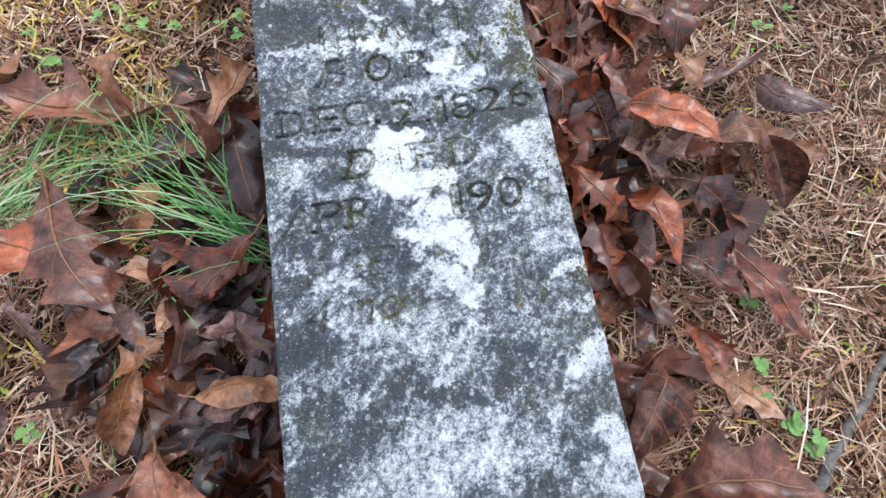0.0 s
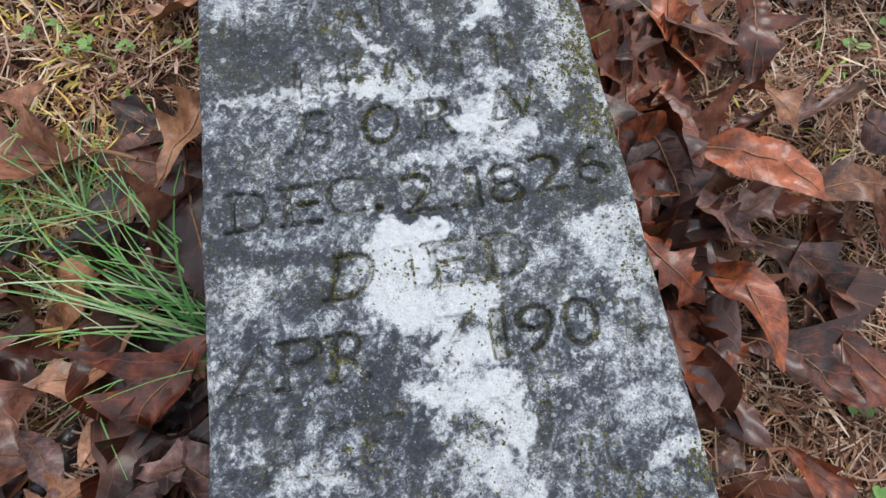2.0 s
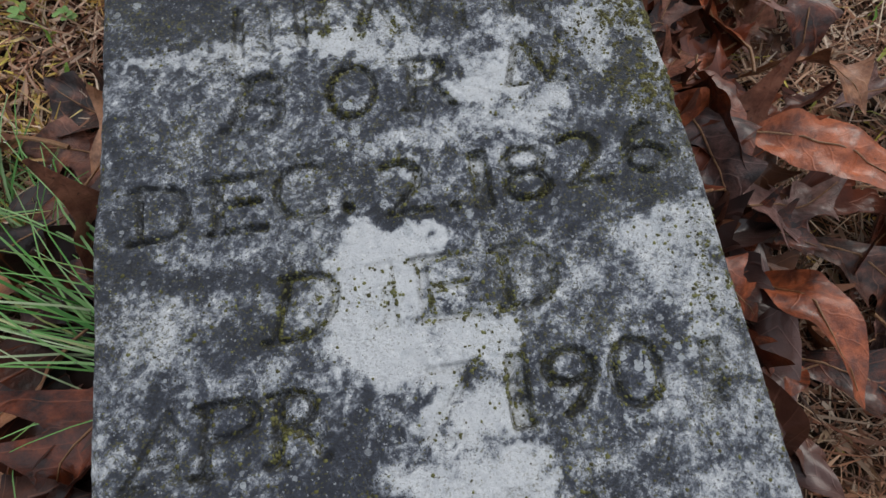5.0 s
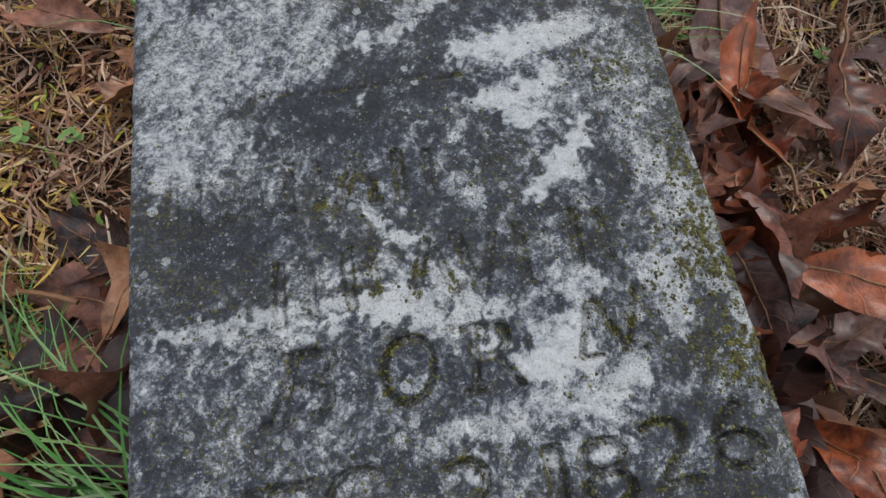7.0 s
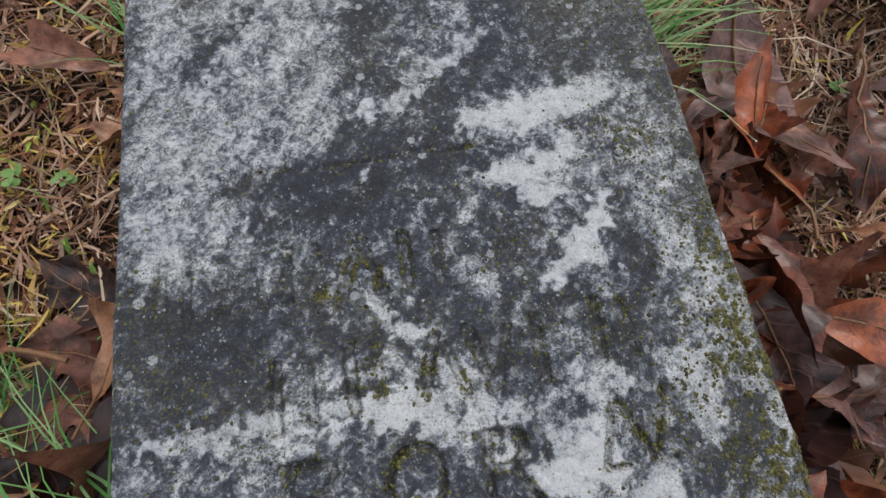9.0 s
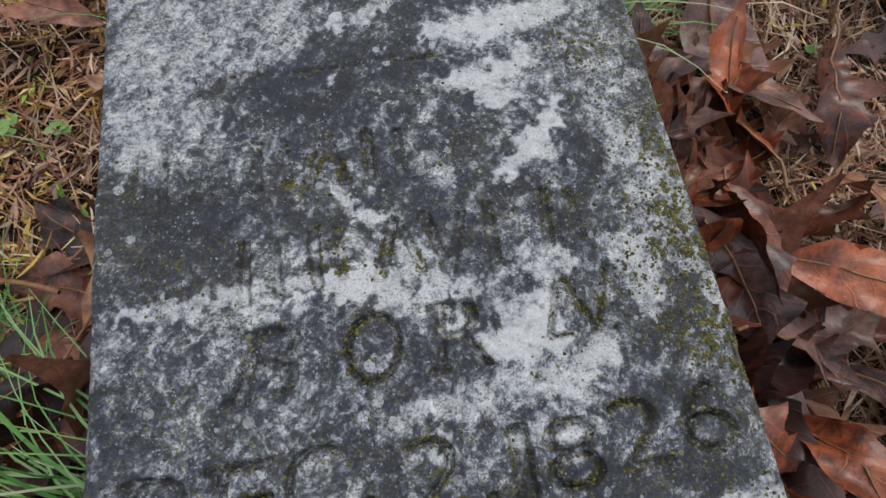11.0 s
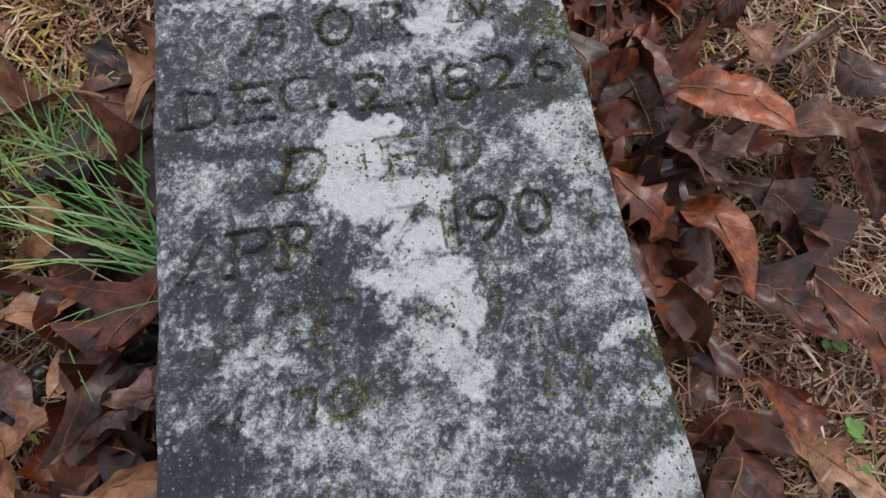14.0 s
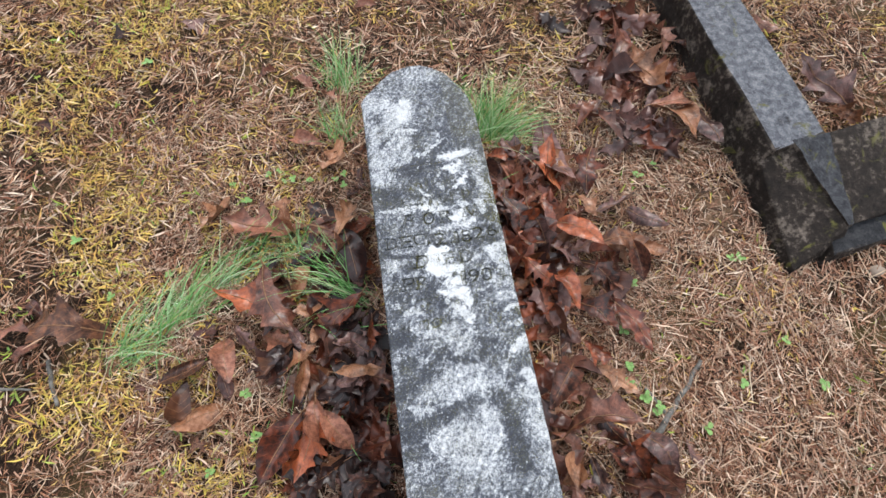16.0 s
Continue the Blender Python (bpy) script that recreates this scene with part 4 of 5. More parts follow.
leaf(0.342, 0.430, 84, 0.166, 0, 'r', 2)
leaf(0.236, 0.474, -84, 0.121, 0, 't', 1)
leaf(0.369, 0.470, -78, 0.194, 2, 'g', 2)
leaf(0.448, 0.409, -110, 0.145, 0, 'r', 2)
leaf(0.209, 0.263, -85, 0.130, 2, 'r', 3)
leaf(0.257, 0.246, -81, 0.134, 0, 'g', 3)
leaf(0.286, 0.266, -93, 0.120, 2, 'r', 4)
leaf(0.272, 0.336, -167, 0.117, 0, 'r', 2)
leaf(0.376, 0.299, -52, 0.108, 0, 't', 3)
leaf(0.352, 0.211, -41, 0.122, 2, 'r', 5)
leaf(0.332, 0.199, 1, 0.128, 1, 'g', 2)
leaf(0.385, 0.110, -52, 0.118, 0, 'b', 1)
leaf(0.488, 0.304, 17, 0.117, 0, 'g', 2)
leaf(0.541, 0.241, -32, 0.108, 2, 'g', 3)
leaf(0.466, 0.186, -4, 0.128, 2, 't', 4)
leaf(0.459, 0.153, -87, 0.069, 0, 't', 2)
leaf(0.487, 0.131, -85, 0.100, 2, 'b', 3)
leaf(0.546, 0.170, -25, 0.082, 2, 't', 2)
leaf(0.239, 0.132, -50, 0.109, 1, 'r', 3)
leaf(0.220, 0.077, -77, 0.097, 0, 'r', 2)
leaf(0.288, 0.087, -84, 0.117, 2, 'r', 4)
leaf(0.225, -0.002, -147, 0.087, 0, 'b', 1)
leaf(0.326, -0.065, -40, 0.076, 0, 'r', 4)
leaf(0.420, -0.014, -69, 0.151, 0, 'r', 2)
leaf(0.431, 0.110, -98, 0.097, 2, 'b', 1)
leaf(0.402, 0.066, -7, 0.070, 2, 'g', 1)
leaf(0.229, -0.124, -133, 0.133, 2, 'b', 2)
leaf(0.251, -0.150, 3, 0.098, 0, 'b', 1)
leaf(0.263, -0.208, -1, 0.158, 0, 'b', 5)
leaf(0.208, -0.240, -48, 0.072, 0, 'b', 2)
leaf(0.215, -0.296, -113, 0.073, 2, 't', 3)
leaf(0.261, -0.319, -83, 0.084, 0, 'g', 2)
leaf(0.317, -0.303, -38, 0.100, 1, 'r', 2)
leaf(0.396, -0.289, -58, 0.111, 2, 'g', 1)
leaf(0.387, -0.340, -42, 0.118, 0, 'b', 1)
leaf(0.484, -0.312, -79, 0.070, 2, 'g', 0)
leaf(-0.510, 0.392, -125, 0.107, 0, 't', 1)
leaf(-0.389, 0.339, 168, 0.192, 1, 'b', 1)
leaf(-0.336, 0.345, 94, 0.094, 0, 't', 2)
leaf(-0.238, 0.362, 147, 0.113, 0, 'b', 1)
leaf(-0.205, 0.322, 67, 0.108, 0, 't', 3)
leaf(-0.170, 0.300, -141, 0.063, 0, 'r', 2)
leaf(-0.194, 0.220, -81, 0.144, 2, 'd', 3)
leaf(-0.437, 0.135, -32, 0.137, 0, 'r', 4)
leaf(-0.357, 0.134, -71, 0.155, 0, 'b', 4)
leaf(-0.285, 0.124, -156, 0.098, 0, 't', 3)
leaf(-0.216, 0.083, -136, 0.119, 0, 'r', 3)
leaf(-0.265, 0.118, -76, 0.065, 2, 'g', 2)
leaf(-0.367, 0.069, -18, 0.087, 0, 'b', 1)
leaf(-0.325, 0.049, -64, 0.062, 2, 'g', 3)
leaf(-0.433, 0.070, -55, 0.071, 0, 'g', 2)
leaf(-0.471, 0.030, -78, 0.111, 2, 'b', 2)
leaf(-0.320, 0.007, 33, 0.080, 0, 't', 2)
leaf(-0.312, -0.043, -108, 0.083, 2, 't', 4)
leaf(-0.268, 0.000, 159, 0.067, 0, 'r', 1)
leaf(-0.197, -0.038, -5, 0.092, 2, 't', 4)
leaf(-0.213, 0.036, 13, 0.078, 0, 'g', 2)
leaf(-0.164, 0.032, -97, 0.066, 0, 'r', 3)
leaf(-0.221, -0.058, 2, 0.073, 0, 'g', 2)
leaf(-0.327, -0.159, -111, 0.145, 1, 'r', 3)
leaf(-0.373, -0.163, -126, 0.142, 2, 'r', 2)
leaf(-0.287, -0.090, 22, 0.048, 2, 't', 3)
leaf(-0.249, -0.151, -55, 0.098, 2, 'b', 3)
leaf(-0.284, -0.218, -157, 0.084, 0, 'd', 3)
leaf(-0.191, -0.122, -49, 0.068, 0, 'd', 1)
leaf(-0.225, -0.254, -15, 0.088, 0, 'b', 1)
leaf(-0.573, 0.027, 23, 0.099, 2, 't', 1)
leaf(-0.534, -0.077, -164, 0.112, 2, 't', 1)
leaf(-0.545, -0.122, -27, 0.055, 0, 't', 0)
leaf(-0.651, 0.007, -36, 0.052, 0, 'd', 0)
leaf(-0.198, -0.216, -145, 0.059, 0, 'd', 1)
leaf(-0.168, -0.086, -92, 0.054, 0, 'd', 1)
leaf(-0.483, -0.023, -73, 0.069, 2, 'd', 1)
leaf(-0.316, 0.035, 180, 0.066, 0, 'd', 0)
leaf(-0.412, 0.026, -138, 0.074, 0, 'd', 0)
leaf(-0.206, -0.120, 129, 0.064, 0, 'd', 1)
leaf(-0.524, 0.113, -158, 0.074, 0, 'd', 0)
leaf(-0.379, 0.238, 37, 0.076, 2, 'd', 1)
leaf(-0.305, 0.238, -163, 0.073, 0, 'd', 1)
leaf(0.680, 0.730, -62, 0.201, 0, 't', 2)
leaf(0.848, 0.692, 18, 0.129, 0, 'b', 1)
leaf(0.642, 0.520, 19, 0.110, 0, 'g', 1)
leaf(0.720, 0.517, -69, 0.156, 2, 't', 3)
leaf(0.803, 0.508, -74, 0.159, 2, 'g', 2)
leaf(0.744, 0.601, 16, 0.130, 0, 'b', 2)
leaf(0.548, 0.752, 137, 0.084, 0, 't', 0)
leaf(0.499, 0.637, 9, 0.108, 0, 'b', 0)
leaf(0.740, 0.930, 16, 0.168, 1, 't', 1)
leaf(0.802, 0.858, -83, 0.122, 0, 'b', 2)
leaf(0.849, 0.780, -51, 0.099, 0, 'b', 2)
leaf(1.233, 0.616, 120, 0.219, 1, 'g', 1)
leaf(1.239, 0.495, -39, 0.097, 0, 't', 2)
leaf(1.183, 0.877, -54, 0.103, 0, 'b', 0)
leaf(0.615, 0.635, -2, 0.103, 0, 'b', 1)
leaf(0.674, 0.754, 42, 0.103, 0, 't', 3)
leaf(0.710, 0.488, -137, 0.088, 2, 'b', 0)
leaf(0.676, 0.800, -127, 0.158, 0, 'b', 1)
leaf(-0.941, 0.186, 44, 0.115, 0, 'b', 1)
leaf(-0.819, 0.151, 171, 0.169, 0, 't', 1)
leaf(-0.603, 1.066, -40, 0.105, 0, 'g', 0)
leaf(-0.817, 1.066, 12, 0.078, 0, 'd', 0)
leaf(-0.293, 0.784, -30, 0.079, 0, 'b', 0)
leaf(-0.210, 0.716, -48, 0.075, 0, 'b', 1)
leaf(-0.224, 0.527, -121, 0.115, 0, 't', 1)
leaf(-0.291, 0.580, -27, 0.096, 2, 'b', 0)
leaf(-0.992, 0.756, -30, 0.073, 0, 'b', 0)
leaf(-0.385, 0.833, 32, 0.066, 0, 'b', 0)
leaf(-0.092, 1.073, 2, 0.078, 0, 'b', 0)
leaf(0.441, 1.062, 4, 0.068, 0, 'b', 0)
leaf(-0.155, 0.558, -117, 0.096, 0, 'r', 0)
leaf(-0.173, 0.439, -118, 0.089, 0, 'd', 0)
leaf(-0.941, 0.130, 26, 0.067, 2, 'b', 0)
leaf(-0.928, 0.231, -50, 0.060, 2, 'd', 1)
leaf(-0.165, 0.319, 8, 0.057, 0, 'r', 1)
leaf(0.221, -0.102, -142, 0.087, 0, 'r', 0)
leaf(-0.172, -0.228, 123, 0.071, 0, 'd', 1)
leaf(-0.185, -0.144, 9, 0.072, 0, 'd', 1)
leaf(-0.157, -0.050, -66, 0.070, 0, 'd', 1)
leaf(-0.340, -0.195, -144, 0.088, 0, 'r', 1)
leaf(0.353, -0.363, -21, 0.129, 0, 'b', 1)
leaf(0.198, -0.291, 64, 0.066, 2, 't', 2)
leaf(0.625, 0.878, -56, 0.080, 0, 'b', 0)
leaf(-0.651, 0.007, 1, 0.061, 0, 'd', 0)

# leaves under the rest, drifted against both sides of the stone, joined as litter
def leaf_litter(name, spots, label):
    verts, faces, uvs, slots, total = [], [], [], [], 0
    tones = "rbgtd"
    for x, y, heading, length, kind, tone, layer in spots:
        key = (kind, tone, leaf_rnd.randrange(6))
        if key not in LEAF_MESHES:
            LEAF_MESHES[key] = leaf_mesh(kind, tone, 100 + kind * 40 + key[2] * 7 + ord(tone))
        me = LEAF_MESHES[key][0]
        co = np.empty(len(me.vertices) * 3)
        me.vertices.foreach_get("co", co)
        m = np.array(pose(x, y, 0, leaf_rnd.uniform(-34, 34), leaf_rnd.uniform(-20, 20), heading) @ Matrix.Scale(length, 4))
        v = co.reshape(-1, 3) @ m[:3, :3].T + m[:3, 3]
        v[:, 2] += float(mound(x, y)) + 0.002 + 0.008 * layer - v[:, 2].min() * 0.8
        f = np.empty(len(me.polygons) * 4, np.int32)
        me.loops.foreach_get("vertex_index", f)
        uv = np.empty(len(me.loops) * 2)
        me.uv_layers[0].data.foreach_get("uv", uv)
        verts.append(v)
        faces.append(f.reshape(-1, 4) + total)
        uvs.append(uv)
        slots.append(np.full(len(me.polygons), tones.index(tone), np.int32))
        total += len(v)
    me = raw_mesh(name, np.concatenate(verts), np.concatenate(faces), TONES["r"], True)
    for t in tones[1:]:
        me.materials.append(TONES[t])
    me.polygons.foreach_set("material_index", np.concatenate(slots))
    me.uv_layers.new(name="UVMap").data.foreach_set("uv", np.concatenate(uvs).astype(np.float32))
    return tagged(new(name, me), label, "leaf litter", kind="stuff")


def drift(n, x0, spread, y0, y1, tones, layers):
    return [(x0 + math.copysign(abs(leaf_rnd.gauss(0, spread)), x0), leaf_rnd.uniform(y0, y1), leaf_rnd.uniform(0, 360), leaf_rnd.uniform(0.07, 0.145),
             leaf_rnd.choice((0, 0, 1, 2)), leaf_rnd.choice(tones), leaf_rnd.choice(layers)) for _ in range(n)]


# dark tone weighted to the lowest layers, as painted shade of the pile
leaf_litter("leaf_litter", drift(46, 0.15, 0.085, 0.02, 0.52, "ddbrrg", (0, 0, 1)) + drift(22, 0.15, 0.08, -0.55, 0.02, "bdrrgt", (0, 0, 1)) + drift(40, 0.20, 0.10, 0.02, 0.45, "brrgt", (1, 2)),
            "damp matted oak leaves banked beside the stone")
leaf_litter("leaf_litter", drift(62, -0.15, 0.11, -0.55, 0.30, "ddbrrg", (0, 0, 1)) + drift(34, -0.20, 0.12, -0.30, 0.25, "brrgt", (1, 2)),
            "damp matted oak leaves banked beside the stone")
leaf_litter("leaf_litter", drift(34, 0.64, 0.07, 0.44, 1.02, "bggrgb", (0, 1, 2)) + [(1.28 - p[0],) + p[1:] for p in drift(34, 0.64, 0.07, 0.44, 1.0, "bggbd", (0, 1, 2))], "small drift of oak leaves beside the coping")

# broken and smaller ones on top
for i in range(72):
    leaf(0.165 + abs(leaf_rnd.gauss(0, 0.115)), leaf_rnd.uniform(0.02, 0.50) if i % 4 else leaf_rnd.uniform(-0.55, 0.02), leaf_rnd.uniform(0, 360), leaf_rnd.uniform(0.06, 0.125),
         leaf_rnd.choice((0, 0, 1, 1, 2)), leaf_rnd.choice("rrrbbttg"), leaf_rnd.choice((0, 1, 1, 2)))
for _ in range(64):
    leaf(-0.165 - abs(leaf_rnd.gauss(0, 0.12)), leaf_rnd.uniform(-0.55, 0.30), leaf_rnd.uniform(0, 360), leaf_rnd.uniform(0.055, 0.115),
         leaf_rnd.choice((0, 0, 1, 1, 2)), leaf_rnd.choice("rrrbbttg"), leaf_rnd.choice((0, 1, 1, 2)))

# ---- litter: straw, needles, dormant grass, chips ----
def ribbons(name, x, y, length, width, heading, rise, bow, mat, sink=0.0):
    """Bent flat strips lying on the ground or standing out of it, in one mesh."""
    n = len(x)
    r = np.random.RandomState(len(name) * 7 + n % 97)
    t = np.array([0.0, 0.5, 1.0])
    h = heading[:, None] + bow[:, None] * (t - 0.5)
    px = x[:, None] + np.cos(h) * (t - 0.5) * length[:, None]
    py = y[:, None] + np.sin(h) * (t - 0.5) * length[:, None]
    z0 = mound(x, y) + r.rand(n) * 0.008 - sink
    pz = z0[:, None] + rise[:, None] * t * length[:, None] - np.abs(bow[:, None]) * rise[:, None] * t * t * length[:, None] * 0.3
    roll = r.uniform(-1.2, 1.2, n)[:, None]
    sx, sy, sz = -np.sin(h) * np.cos(roll), np.cos(h) * np.cos(roll), np.sin(roll) * np.ones_like(h)
    w = width[:, None] * np.array([0.7, 1.0, 0.25]) / 2
    c = np.stack([px, py, pz], -1)
    s = np.stack([sx, sy, sz], -1) * w[..., None]
    v = np.stack([c - s, c + s], 2).reshape(-1, 3)
    o = (np.arange(n) * 6)[:, None]
    f = np.concatenate([o + [0, 1, 3, 2], o + [2, 3, 5, 4]], 0)
    return new(name, raw_mesh(name, v, f, mat))


def clear(x, y):
    """Away from under the stone and the coping."""
    stone_bed = (np.abs(x) < 0.118) & (y < 0.6) & (y > -0.61)
    rail_bed = (x > 0.86) & (x < 1.02) & (y > 0.08) & (y < 1.42)
    front_bed = (x > 0.9) & (x < 1.74) & (y > 0.1) & (y < 0.42)
    return ~(stone_bed | rail_bed | front_bed)


def fringe(x, y):
    """How much of the fine litter is left towards the edge of the plot."""
    d = np.maximum(np.abs(x - 0.1) / 1.95, np.abs(y - 0.45) / 1.3)
    return np.clip((1.04 - d + 0.3 * (lattice(x, y, 0.25, 85) - 0.5)) / 0.16, 0, 1)


def scatter(n, seed, xr, yr, keep):
    r = np.random.RandomState(seed)
    x, y = r.uniform(*xr, n), r.uniform(*yr, n)
    ok = clear(x, y) & (r.rand(n) < keep(x, y) * (1 - 0.8 * sandy(x, y)))
    return x[ok], y[ok], r


def golden(x, y):
    """Where dormant grass outweighs straw."""
    patch = lattice(x, y, 0.20, 61) * 0.45 + lattice(x, y, 0.06, 62) * 0.4 + lattice(x, y, 0.025, 65) * 0.25
    west = np.clip((-0.20 - x) / 0.18, 0, 1)
    far = np.clip((y - 0.75) / 0.4, 0, 1) * 0.35
    worn = 1 - 0.8 * np.exp(-(((x + 0.48) / 0.30) ** 2 + ((y - 0.82) / 0.32) ** 2) ** 2)
    return np.clip((patch - 0.49) * 5.0, 0, 1) * np.clip(west + far + 0.22, 0, 1) * worn


def lie(x, y, r):
    """Headings of stalks that lie in small bunches."""
    return lattice(x, y, 0.075, 67) * 9.4 + r.normal(0, 0.55, len(x))


x, y, r = scatter(215000, 71, (-1.9, 2.1), (-0.85, 1.8), lambda x, y: fringe(x, y) * ((1 - 0.6 * golden(x, y)) * np.clip(0.22 + 1.9 * lattice(x, y, 0.04, 64) ** 1.5 * (0.4 + lattice(x, y, 0.2, 63)), 0, 1)))
n = len(x)
tagged(ribbons("straw", x, y, 0.008 + 0.042 * r.rand(n) ** 1.6, 0.0011 + 0.0038 * r.rand(n) ** 1.6, lie(x, y, r), r.uniform(-0.1, 0.6, n), r.uniform(-0.25, 0.25, n), STRAW),
       "brown and tan dead straw covering the soil", "straw", kind="stuff")
x, y, r = scatter(90000, 76, (-0.75, 0.95), (-0.5, 0.75), lambda x, y: (1 - 0.6 * golden(x, y)) * np.clip(0.25 + 1.6 * lattice(x, y, 0.03, 66) ** 1.5, 0, 1))
n = len(x)
tagged(ribbons("straw_bits", x, y, 0.006 + 0.036 * r.rand(n) ** 1.8, 0.0008 + 0.0024 * r.rand(n) ** 1.5, r.uniform(0, 6.28, n), r.uniform(-0.15, 0.5, n), r.uniform(-0.2, 0.2, n), STRAW, -0.003),
       "short broken straw around the stone", "straw", kind="stuff")
x, y, r = scatter(11300, 72, (-1.9, 2.1), (-0.85, 1.8), lambda x, y: fringe(x, y) * (0.9 + 0 * x))
n = len(x)
tagged(ribbons("pine_needles", x, y, r.uniform(0.07, 0.15, n), r.uniform(0.0009, 0.0015, n), r.uniform(0, 6.28, n), r.uniform(0.0, 0.10, n), r.uniform(-0.5, 0.5, n), NEEDLE),
       "reddish fallen pine needles among the straw", "pine needles", kind="stuff")
x, y, r = scatter(2600, 83, (-0.9, 1.2), (-0.5, 0.95), lambda x, y: 0.35 + 0.65 * (x > 0.2))
n = len(x)
tagged(ribbons("long_straw", x, y, r.uniform(0.045, 0.12, n), r.uniform(0.0012, 0.0026, n), r.uniform(0, 6.28, n), r.uniform(0.02, 0.22, n), r.uniform(-0.5, 0.5, n), PALE, -0.006),
       "long pale dry grass stems lying over the litter", "straw", kind="stuff")
x, y, r = scatter(235000, 73, (-1.9, 2.1), (-0.85, 1.8), lambda x, y: fringe(x, y) * golden(x, y))
n = len(x)
tagged(ribbons("dormant_grass", x, y, 0.008 + 0.026 * r.rand(n) ** 1.4, r.uniform(0.0014, 0.0045, n), r.uniform(0, 6.28, n), r.uniform(0.0, 0.9, n), r.uniform(-0.7, 0.7, n), YELLOW),
       "golden dormant grass with a little green", "grass", kind="stuff")
x, y, r = scatter(26000, 79, (-1.9, 2.1), (-0.85, 1.8), lambda x, y: fringe(x, y) * (np.clip((lattice(x, y, 0.045, 68) + 0.35 * lattice(x, y, 0.3, 69) - 0.88) * 9, 0, 1) * (0.35 + 0.65 * (x < -0.2))))
n = len(x)
tagged(ribbons("green_weeds", x, y, 0.008 + 0.018 * r.rand(n), r.uniform(0.002, 0.005, n), r.uniform(0, 6.28, n), r.uniform(0.1, 0.9, n), r.uniform(-0.8, 0.8, n), WEED, -0.003),
       "bright green weed seedlings among the dead grass", "weeds", kind="stuff")
x, y, r = scatter(14500, 74, (-1.9, 2.1), (-0.85, 1.8), lambda x, y: fringe(x, y) * (0.25 + 0.6 * (x > 0.2)))
n = len(x)
tagged(ribbons("bark_chips", x, y, r.uniform(0.005, 0.020, n), r.uniform(0.002, 0.007, n), r.uniform(0, 6.28, n), r.uniform(-0.1, 0.2, n), r.uniform(-0.6, 0.6, n), CHIP, -0.004),
       "pale husks and bark chips on the litter", "chips", kind="stuff")

x, y, r = scatter(90000, 75, (-4.2, 4.4), (-3.2, 4.2), lambda x, y: np.clip(1.25 - np.hypot(x, y - 0.4) / 3.8, 0, 1) * (1 - fringe(x, y)))
n = len(x)
tagged(ribbons("outer_straw", x, y, r.uniform(0.03, 0.09, n), r.uniform(0.004, 0.010, n), r.uniform(0, 6.28, n), r.uniform(0, 0.3, n), r.uniform(-0.7, 0.7, n), STRAW),
       "brown and tan dead straw farther out", "straw", kind="stuff")

# ---- grass tufts ----
def tuft(x, y, blades, length, lean, fan, flop, seed, label):
    """A clump of thin blades that lean to one side (degrees) and flop over, beaded with dew."""
    r = np.random.RandomState(seed)
    z = float(mound(x, y))
    verts, faces, dew = [], [], []
    k = 7
    for i in range(int(blades * 0.5)):
        h = radians(lean + r.normal(0, fan))
        L, up = length * r.uniform(0.5, 1.3), r.uniform(0.25, 1.2)
        bx, by = x + r.normal(0, 0.022), y + r.normal(0, 0.022)
        side, w = r.uniform(-0.4, 0.4), 0.0005 + 0.0014 * r.rand() ** 2
        ang, p, path = up, np.array([bx, by, z - 0.004]), []
        for j in range(k):
            path.append(p.copy())
            hh = h + side * j / k * 2
            p = p + L / k * np.array([math.cos(hh) * math.cos(ang), math.sin(hh) * math.cos(ang), math.sin(ang)])
            ang = max(ang - flop * r.uniform(0.15, 0.5), -0.6)
            floor = float(mound(p[0], p[1])) + 0.004
            if p[2] < floor:
                p[2], ang = floor, 0.05
        o = len(verts)
        for j, q in enumerate(path):
            ww = w * (1 - j / (k - 0.6)) + 0.0002
            sd = np.array([-math.sin(h), math.cos(h), 0.15]) * ww
            verts += [q - sd, q + sd]
            if j and r.rand() < 0.22:
                dew.append(q + np.array([0, 0, 0.0009]))
        faces += [(o + 2 * j, o + 2 * j + 1, o + 2 * j + 3, o + 2 * j + 2) for j in range(k - 1)]
    ob = new("grass_tuft", raw_mesh("grass_tuft", np.array(verts), np.array(faces), BLADE))
    tagged(ob, label, "grass", "grass tufts", "stuff")
    drops = blob_cloud("dew", dew[:140], np.full(min(len(dew), 140), 0.0010), DEW, 0.9)
    drops.parent = ob
    return ob


FINE = "blue-green grass tuft with thin dewy blades"
tuft(0.190, 0.560, 380, 0.20, 62, 34, 0.55, 1, FINE + " beside the stone's head")
tuft(0.225, 0.545, 150, 0.20, 20, 30, 0.7, 2, FINE + " beside the stone's head")
tuft(-0.195, 0.585, 140, 0.13, 100, 40, 0.5, 3, FINE)
tuft(-0.178, 0.750, 190, 0.17, 80, 35, 0.45, 4, FINE)
tuft(-0.185, 0.120, 150, 0.24, 146, 16, 0.75, 5, FINE + " flopping over the leaves")
tuft(-0.180, 0.150, 60, 0.22, 170, 14, 0.85, 6, FINE + " flopping over the leaves")
tuft(-0.308, 0.275, 110, 0.11, 95, 45, 0.4, 7, FINE)
SPRAWL = "sprawling clump of dewy blue-green grass"
tuft(-0.715, 0.085, 130, 0.17, 38, 22, 0.85, 8, SPRAWL)
tuft(-0.640, 0.125, 200, 0.20, 40, 20, 0.8, 9, SPRAWL)
tuft(-0.570, 0.165, 160, 0.20, 42, 18, 0.85, 10, SPRAWL)
tuft(-0.500, 0.210, 90, 0.22, 38, 18, 0.85, 14, SPRAWL)
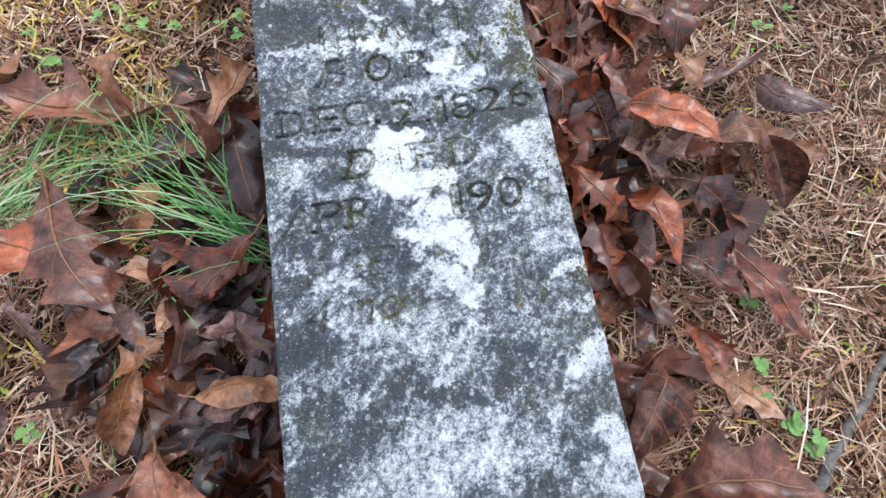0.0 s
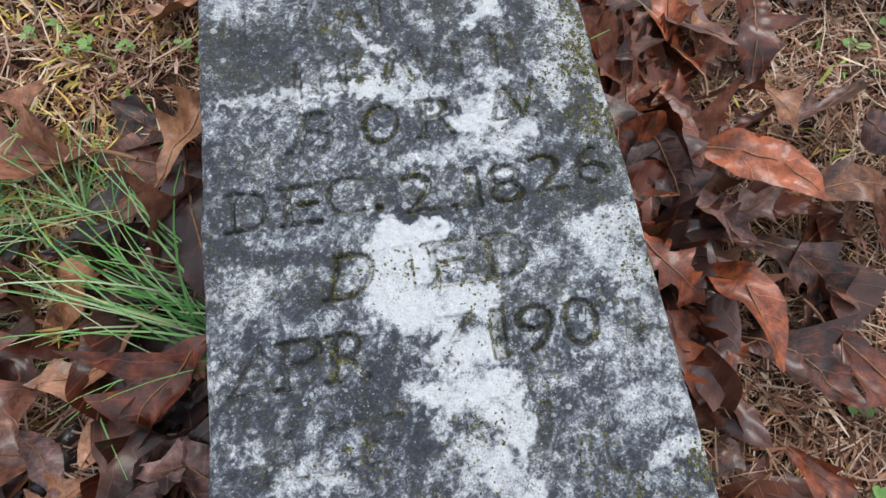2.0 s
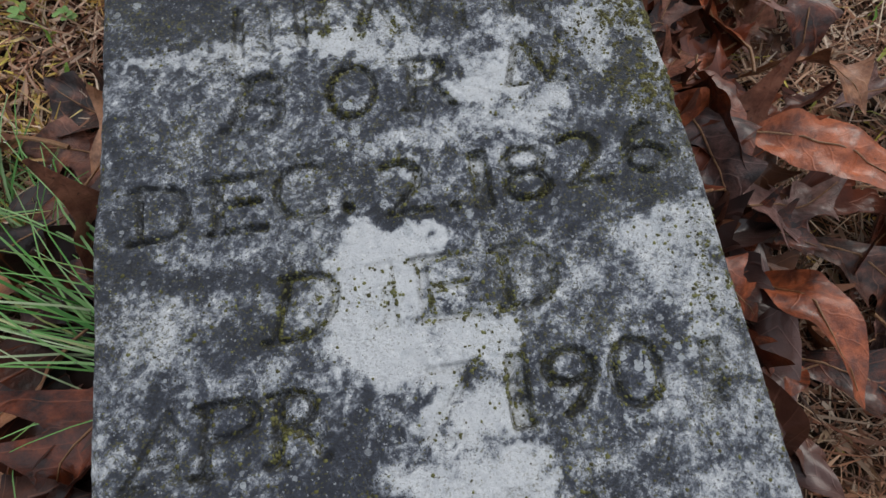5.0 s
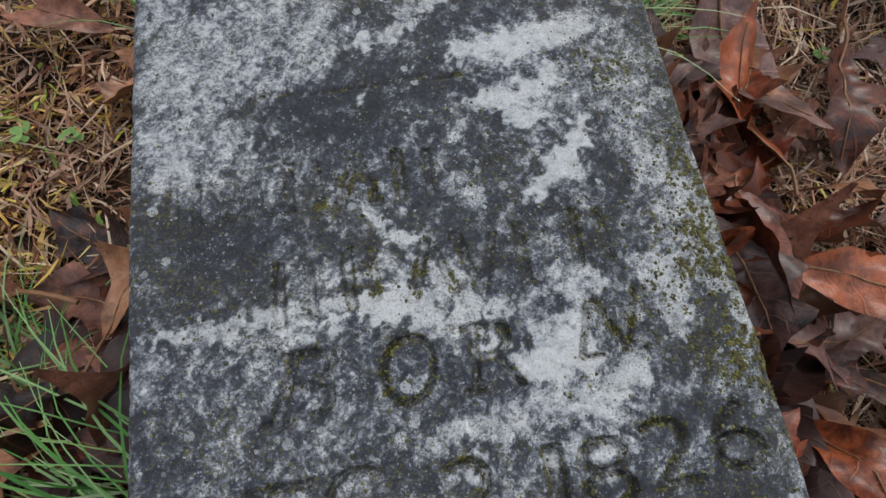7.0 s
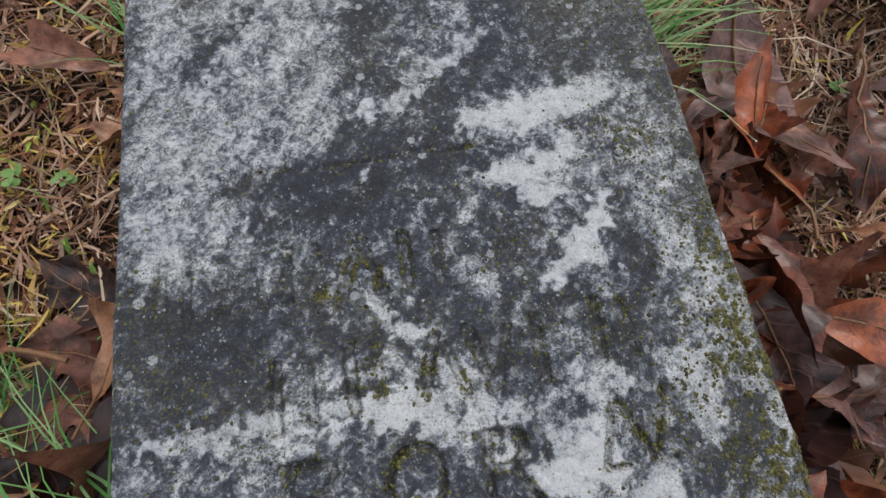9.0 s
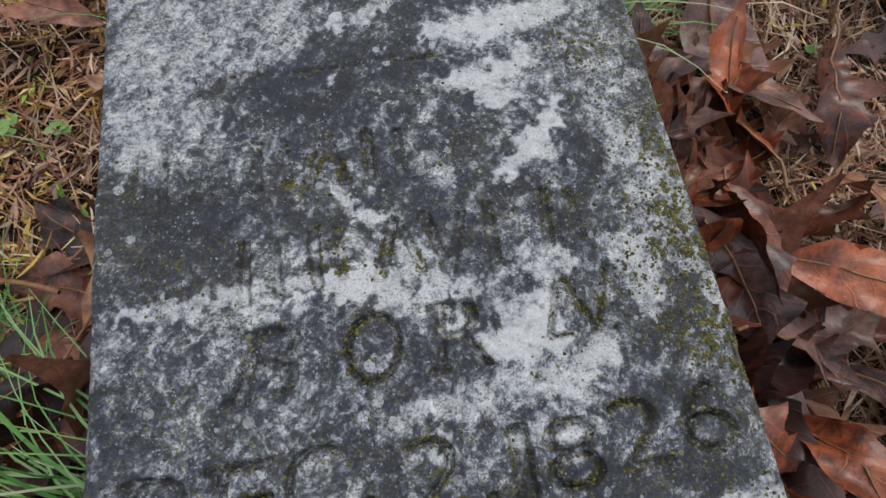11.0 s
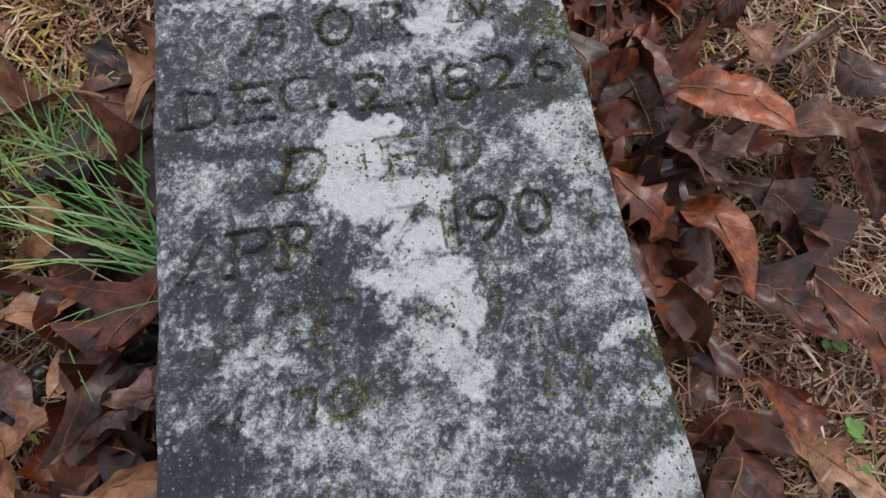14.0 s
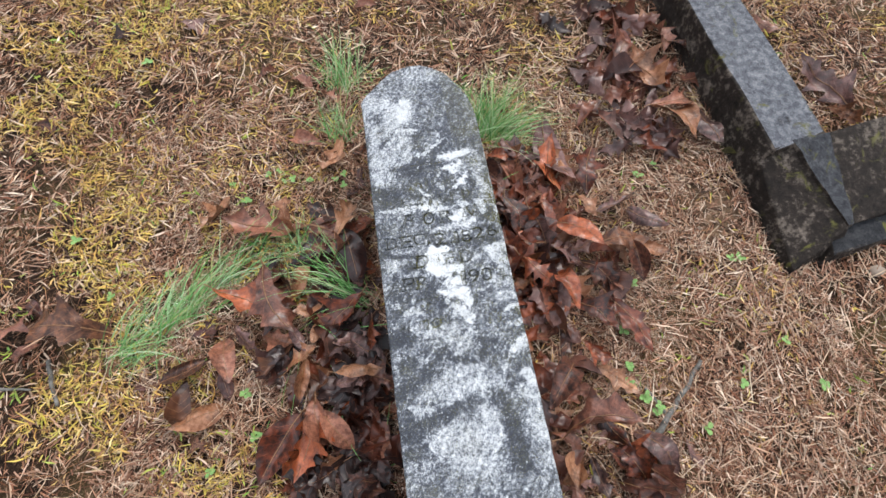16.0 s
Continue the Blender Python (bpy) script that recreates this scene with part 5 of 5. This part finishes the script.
tuft(-0.430, 0.255, 60, 0.18, 25, 25, 0.85, 15, SPRAWL)
tuft(-0.640, 0.110, 110, 0.13, 215, 40, 0.8, 16, SPRAWL)
tuft(-0.240, -0.085, 6, 0.20, 225, 25, 0.5, 11, "a few stray green blades among leaves")
tuft(-0.200, -0.230, 10, 0.16, 100, 60, 0.5, 12, "a few stray green blades among leaves")
tuft(-0.370, -0.140, 7, 0.20, 55, 20, 0.45, 17, "a few stray green blades among leaves")
tuft(-0.330, 0.060, 8, 0.22, 350, 25, 0.6, 18, "a few stray green blades among leaves")
tuft(0.165, 0.400, 16, 0.10, 40, 50, 0.7, 13, "short green blades beside the stone")

# ---- clover and small weeds ----
def leaflet_mesh():
    bm = bmesh.new()
    ring = []
    for i in range(9):
        a = math.pi * 2 * i / 9
        ring.append(bm.verts.new((0.55 + 0.5 * math.cos(a), 0.40 * math.sin(a), 0.10 * abs(math.sin(a)) + 0.05 * math.cos(a))))
    c = bm.verts.new((0.55, 0, 0))
    for i in range(9):
        f = bm.faces.new((c, ring[i], ring[(i + 1) % 9]))
        f.smooth = True
    me = bpy.data.meshes.new("leaflet")
    bm.to_mesh(me)
    bm.free()
    me.materials.append(CLOVER)
    return me


LEAFLET = leaflet_mesh()
weed_rnd = random.Random(9)


def sprig(x, y, size, leaves):
    z = float(mound(x, y))
    stem = new("clover_sprig", tube_mesh("stem", [(0, 0, -0.004), (0.002, 0.001, 0.006), (0.003, 0.002, 0.016)], 0.0009, 0.0006, CLOVER))
    stem.matrix_world = pose(x, y, z, 0, 0, weed_rnd.uniform(0, 360))
    tagged(stem, "small bright green clover sprig in the straw", "clover", "clover sprigs")
    for i in range(leaves):
        lf = new("leaflet", LEAFLET)
        lf.parent = stem
        s = size * weed_rnd.uniform(0.75, 1.4)
        d = 0.35 * size * (i // 3)
        a = 360 / 3 * i + weed_rnd.uniform(-25, 25)
        lf.matrix_local = pose(0.003 + d * math.cos(i * 1.7), d * math.sin(i * 1.7), 0.014 + 0.002 * i % 0.007, weed_rnd.uniform(-15, 15), weed_rnd.uniform(-22, 6), a) @ Matrix.Scale(s, 4)


sprig(0.474, 0.086, 0.012, 5)
sprig(0.399, -0.107, 0.011, 8)
sprig(0.394, -0.157, 0.009, 5)
sprig(0.445, -0.199, 0.01, 4)
sprig(0.533, -0.266, 0.012, 3)
sprig(0.411, -0.029, 0.012, 4)
sprig(-0.438, 0.419, 0.01, 6)
sprig(-0.354, 0.004, 0.012, 5)
sprig(-0.251, -0.007, 0.012, 6)
sprig(-0.524, -0.186, 0.012, 5)
sprig(-0.414, 0.018, 0.009, 3)
sprig(-0.423, -0.125, 0.01, 6)
sprig(-0.446, -0.042, 0.01, 6)
sprig(-0.225, -0.218, 0.01, 4)
sprig(0.584, 0.382, 0.012, 4)
sprig(0.47, 0.477, 0.009, 4)
sprig(0.634, 0.419, 0.009, 4)
sprig(-0.325, 0.474, 0.01, 4)
sprig(-0.199, 0.47, 0.009, 5)
sprig(0.783, -0.102, 0.012, 4)
sprig(0.647, -0.181, 0.01, 6)
sprig(0.746, 0.114, 0.012, 5)
sprig(-0.732, 0.94, 0.012, 5)
sprig(0.761, 0.113, 0.01, 6)
sprig(-0.756, 0.229, 0.009, 6)
sprig(0.835, -0.213, 0.012, 6)
sprig(-0.866, 0.397, 0.012, 4)
sprig(-0.63, 0.262, 0.01, 5)
sprig(-0.475, 0.476, 0.007, 6)
sprig(-0.384, 0.493, 0.007, 6)
sprig(-0.344, 0.468, 0.007, 6)
sprig(-0.282, 0.465, 0.007, 6)
sprig(-0.442, 0.416, 0.007, 6)
sprig(-0.200, 0.429, 0.007, 6)
sprig(-0.215, 0.451, 0.007, 6)
sprig(-0.364, 0.500, 0.007, 6)
sprig(0.386, -0.140, 0.010, 7)
sprig(0.412, -0.182, 0.011, 8)
sprig(0.430, -0.215, 0.010, 7)

# ---- twigs and stones ----
def twig(points, r0, r1, label):
    path = [Vector((x, y, float(mound(x, y)) + 0.012)) for x, y in points]
    fine = []
    for a, b in zip(path, path[1:]):
        for k in range(4):
            p = a.lerp(b, k / 4)
            fine.append(p + 0.004 * noise.noise_vector(p * 40))
    fine.append(path[-1])
    ob = new("twig", tube_mesh("twig", fine, r0, r1, BARK, 7))
    tagged(ob, label, "twig")


twig([(0.405, -0.268), (0.455, -0.225), (0.519, -0.171), (0.57, -0.12)], 0.0075, 0.0048, "grey lichen-covered dead twig on the straw")
twig([(0.420, -0.158), (0.436, -0.185), (0.450, -0.218)], 0.003, 0.0045, "short dark twig crossing another")
twig([(-0.89, 0.105), (-0.872, 0.05), (-0.852, 0.0)], 0.005, 0.004, "short pale twig in dormant grass")
twig([(-0.99, 0.058), (-0.95, 0.05), (-0.915, 0.044)], 0.004, 0.002, "short pale twig in dormant grass")


def pebble(x, y, size):
    bm = bmesh.new()
    bmesh.ops.create_icosphere(bm, subdivisions=2, radius=1)
    for v in bm.verts:
        v.co = Vector((v.co.x, v.co.y * 0.75, v.co.z * 0.5)) * (1 + 0.25 * noise.noise(v.co * 1.3 + Vector((x * 9, y * 9, 0))))
        v.co *= size
    for f in bm.faces:
        f.smooth = True
    ob = part("pebble", bm, PEBBLE)
    ob.location = (x, y, float(mound(x, y)) + size * 0.2)
    tagged(ob, "small tan pebble half sunk in soil", "stone", "pebbles")


for px, py, ps in ((1.114, 0.03, 0.022), (0.734, 0.05, 0.007), (0.62, -0.017, 0.006), (0.70, 0.21, 0.008), (0.405, 0.134, 0.007)):
    pebble(px, py, ps)
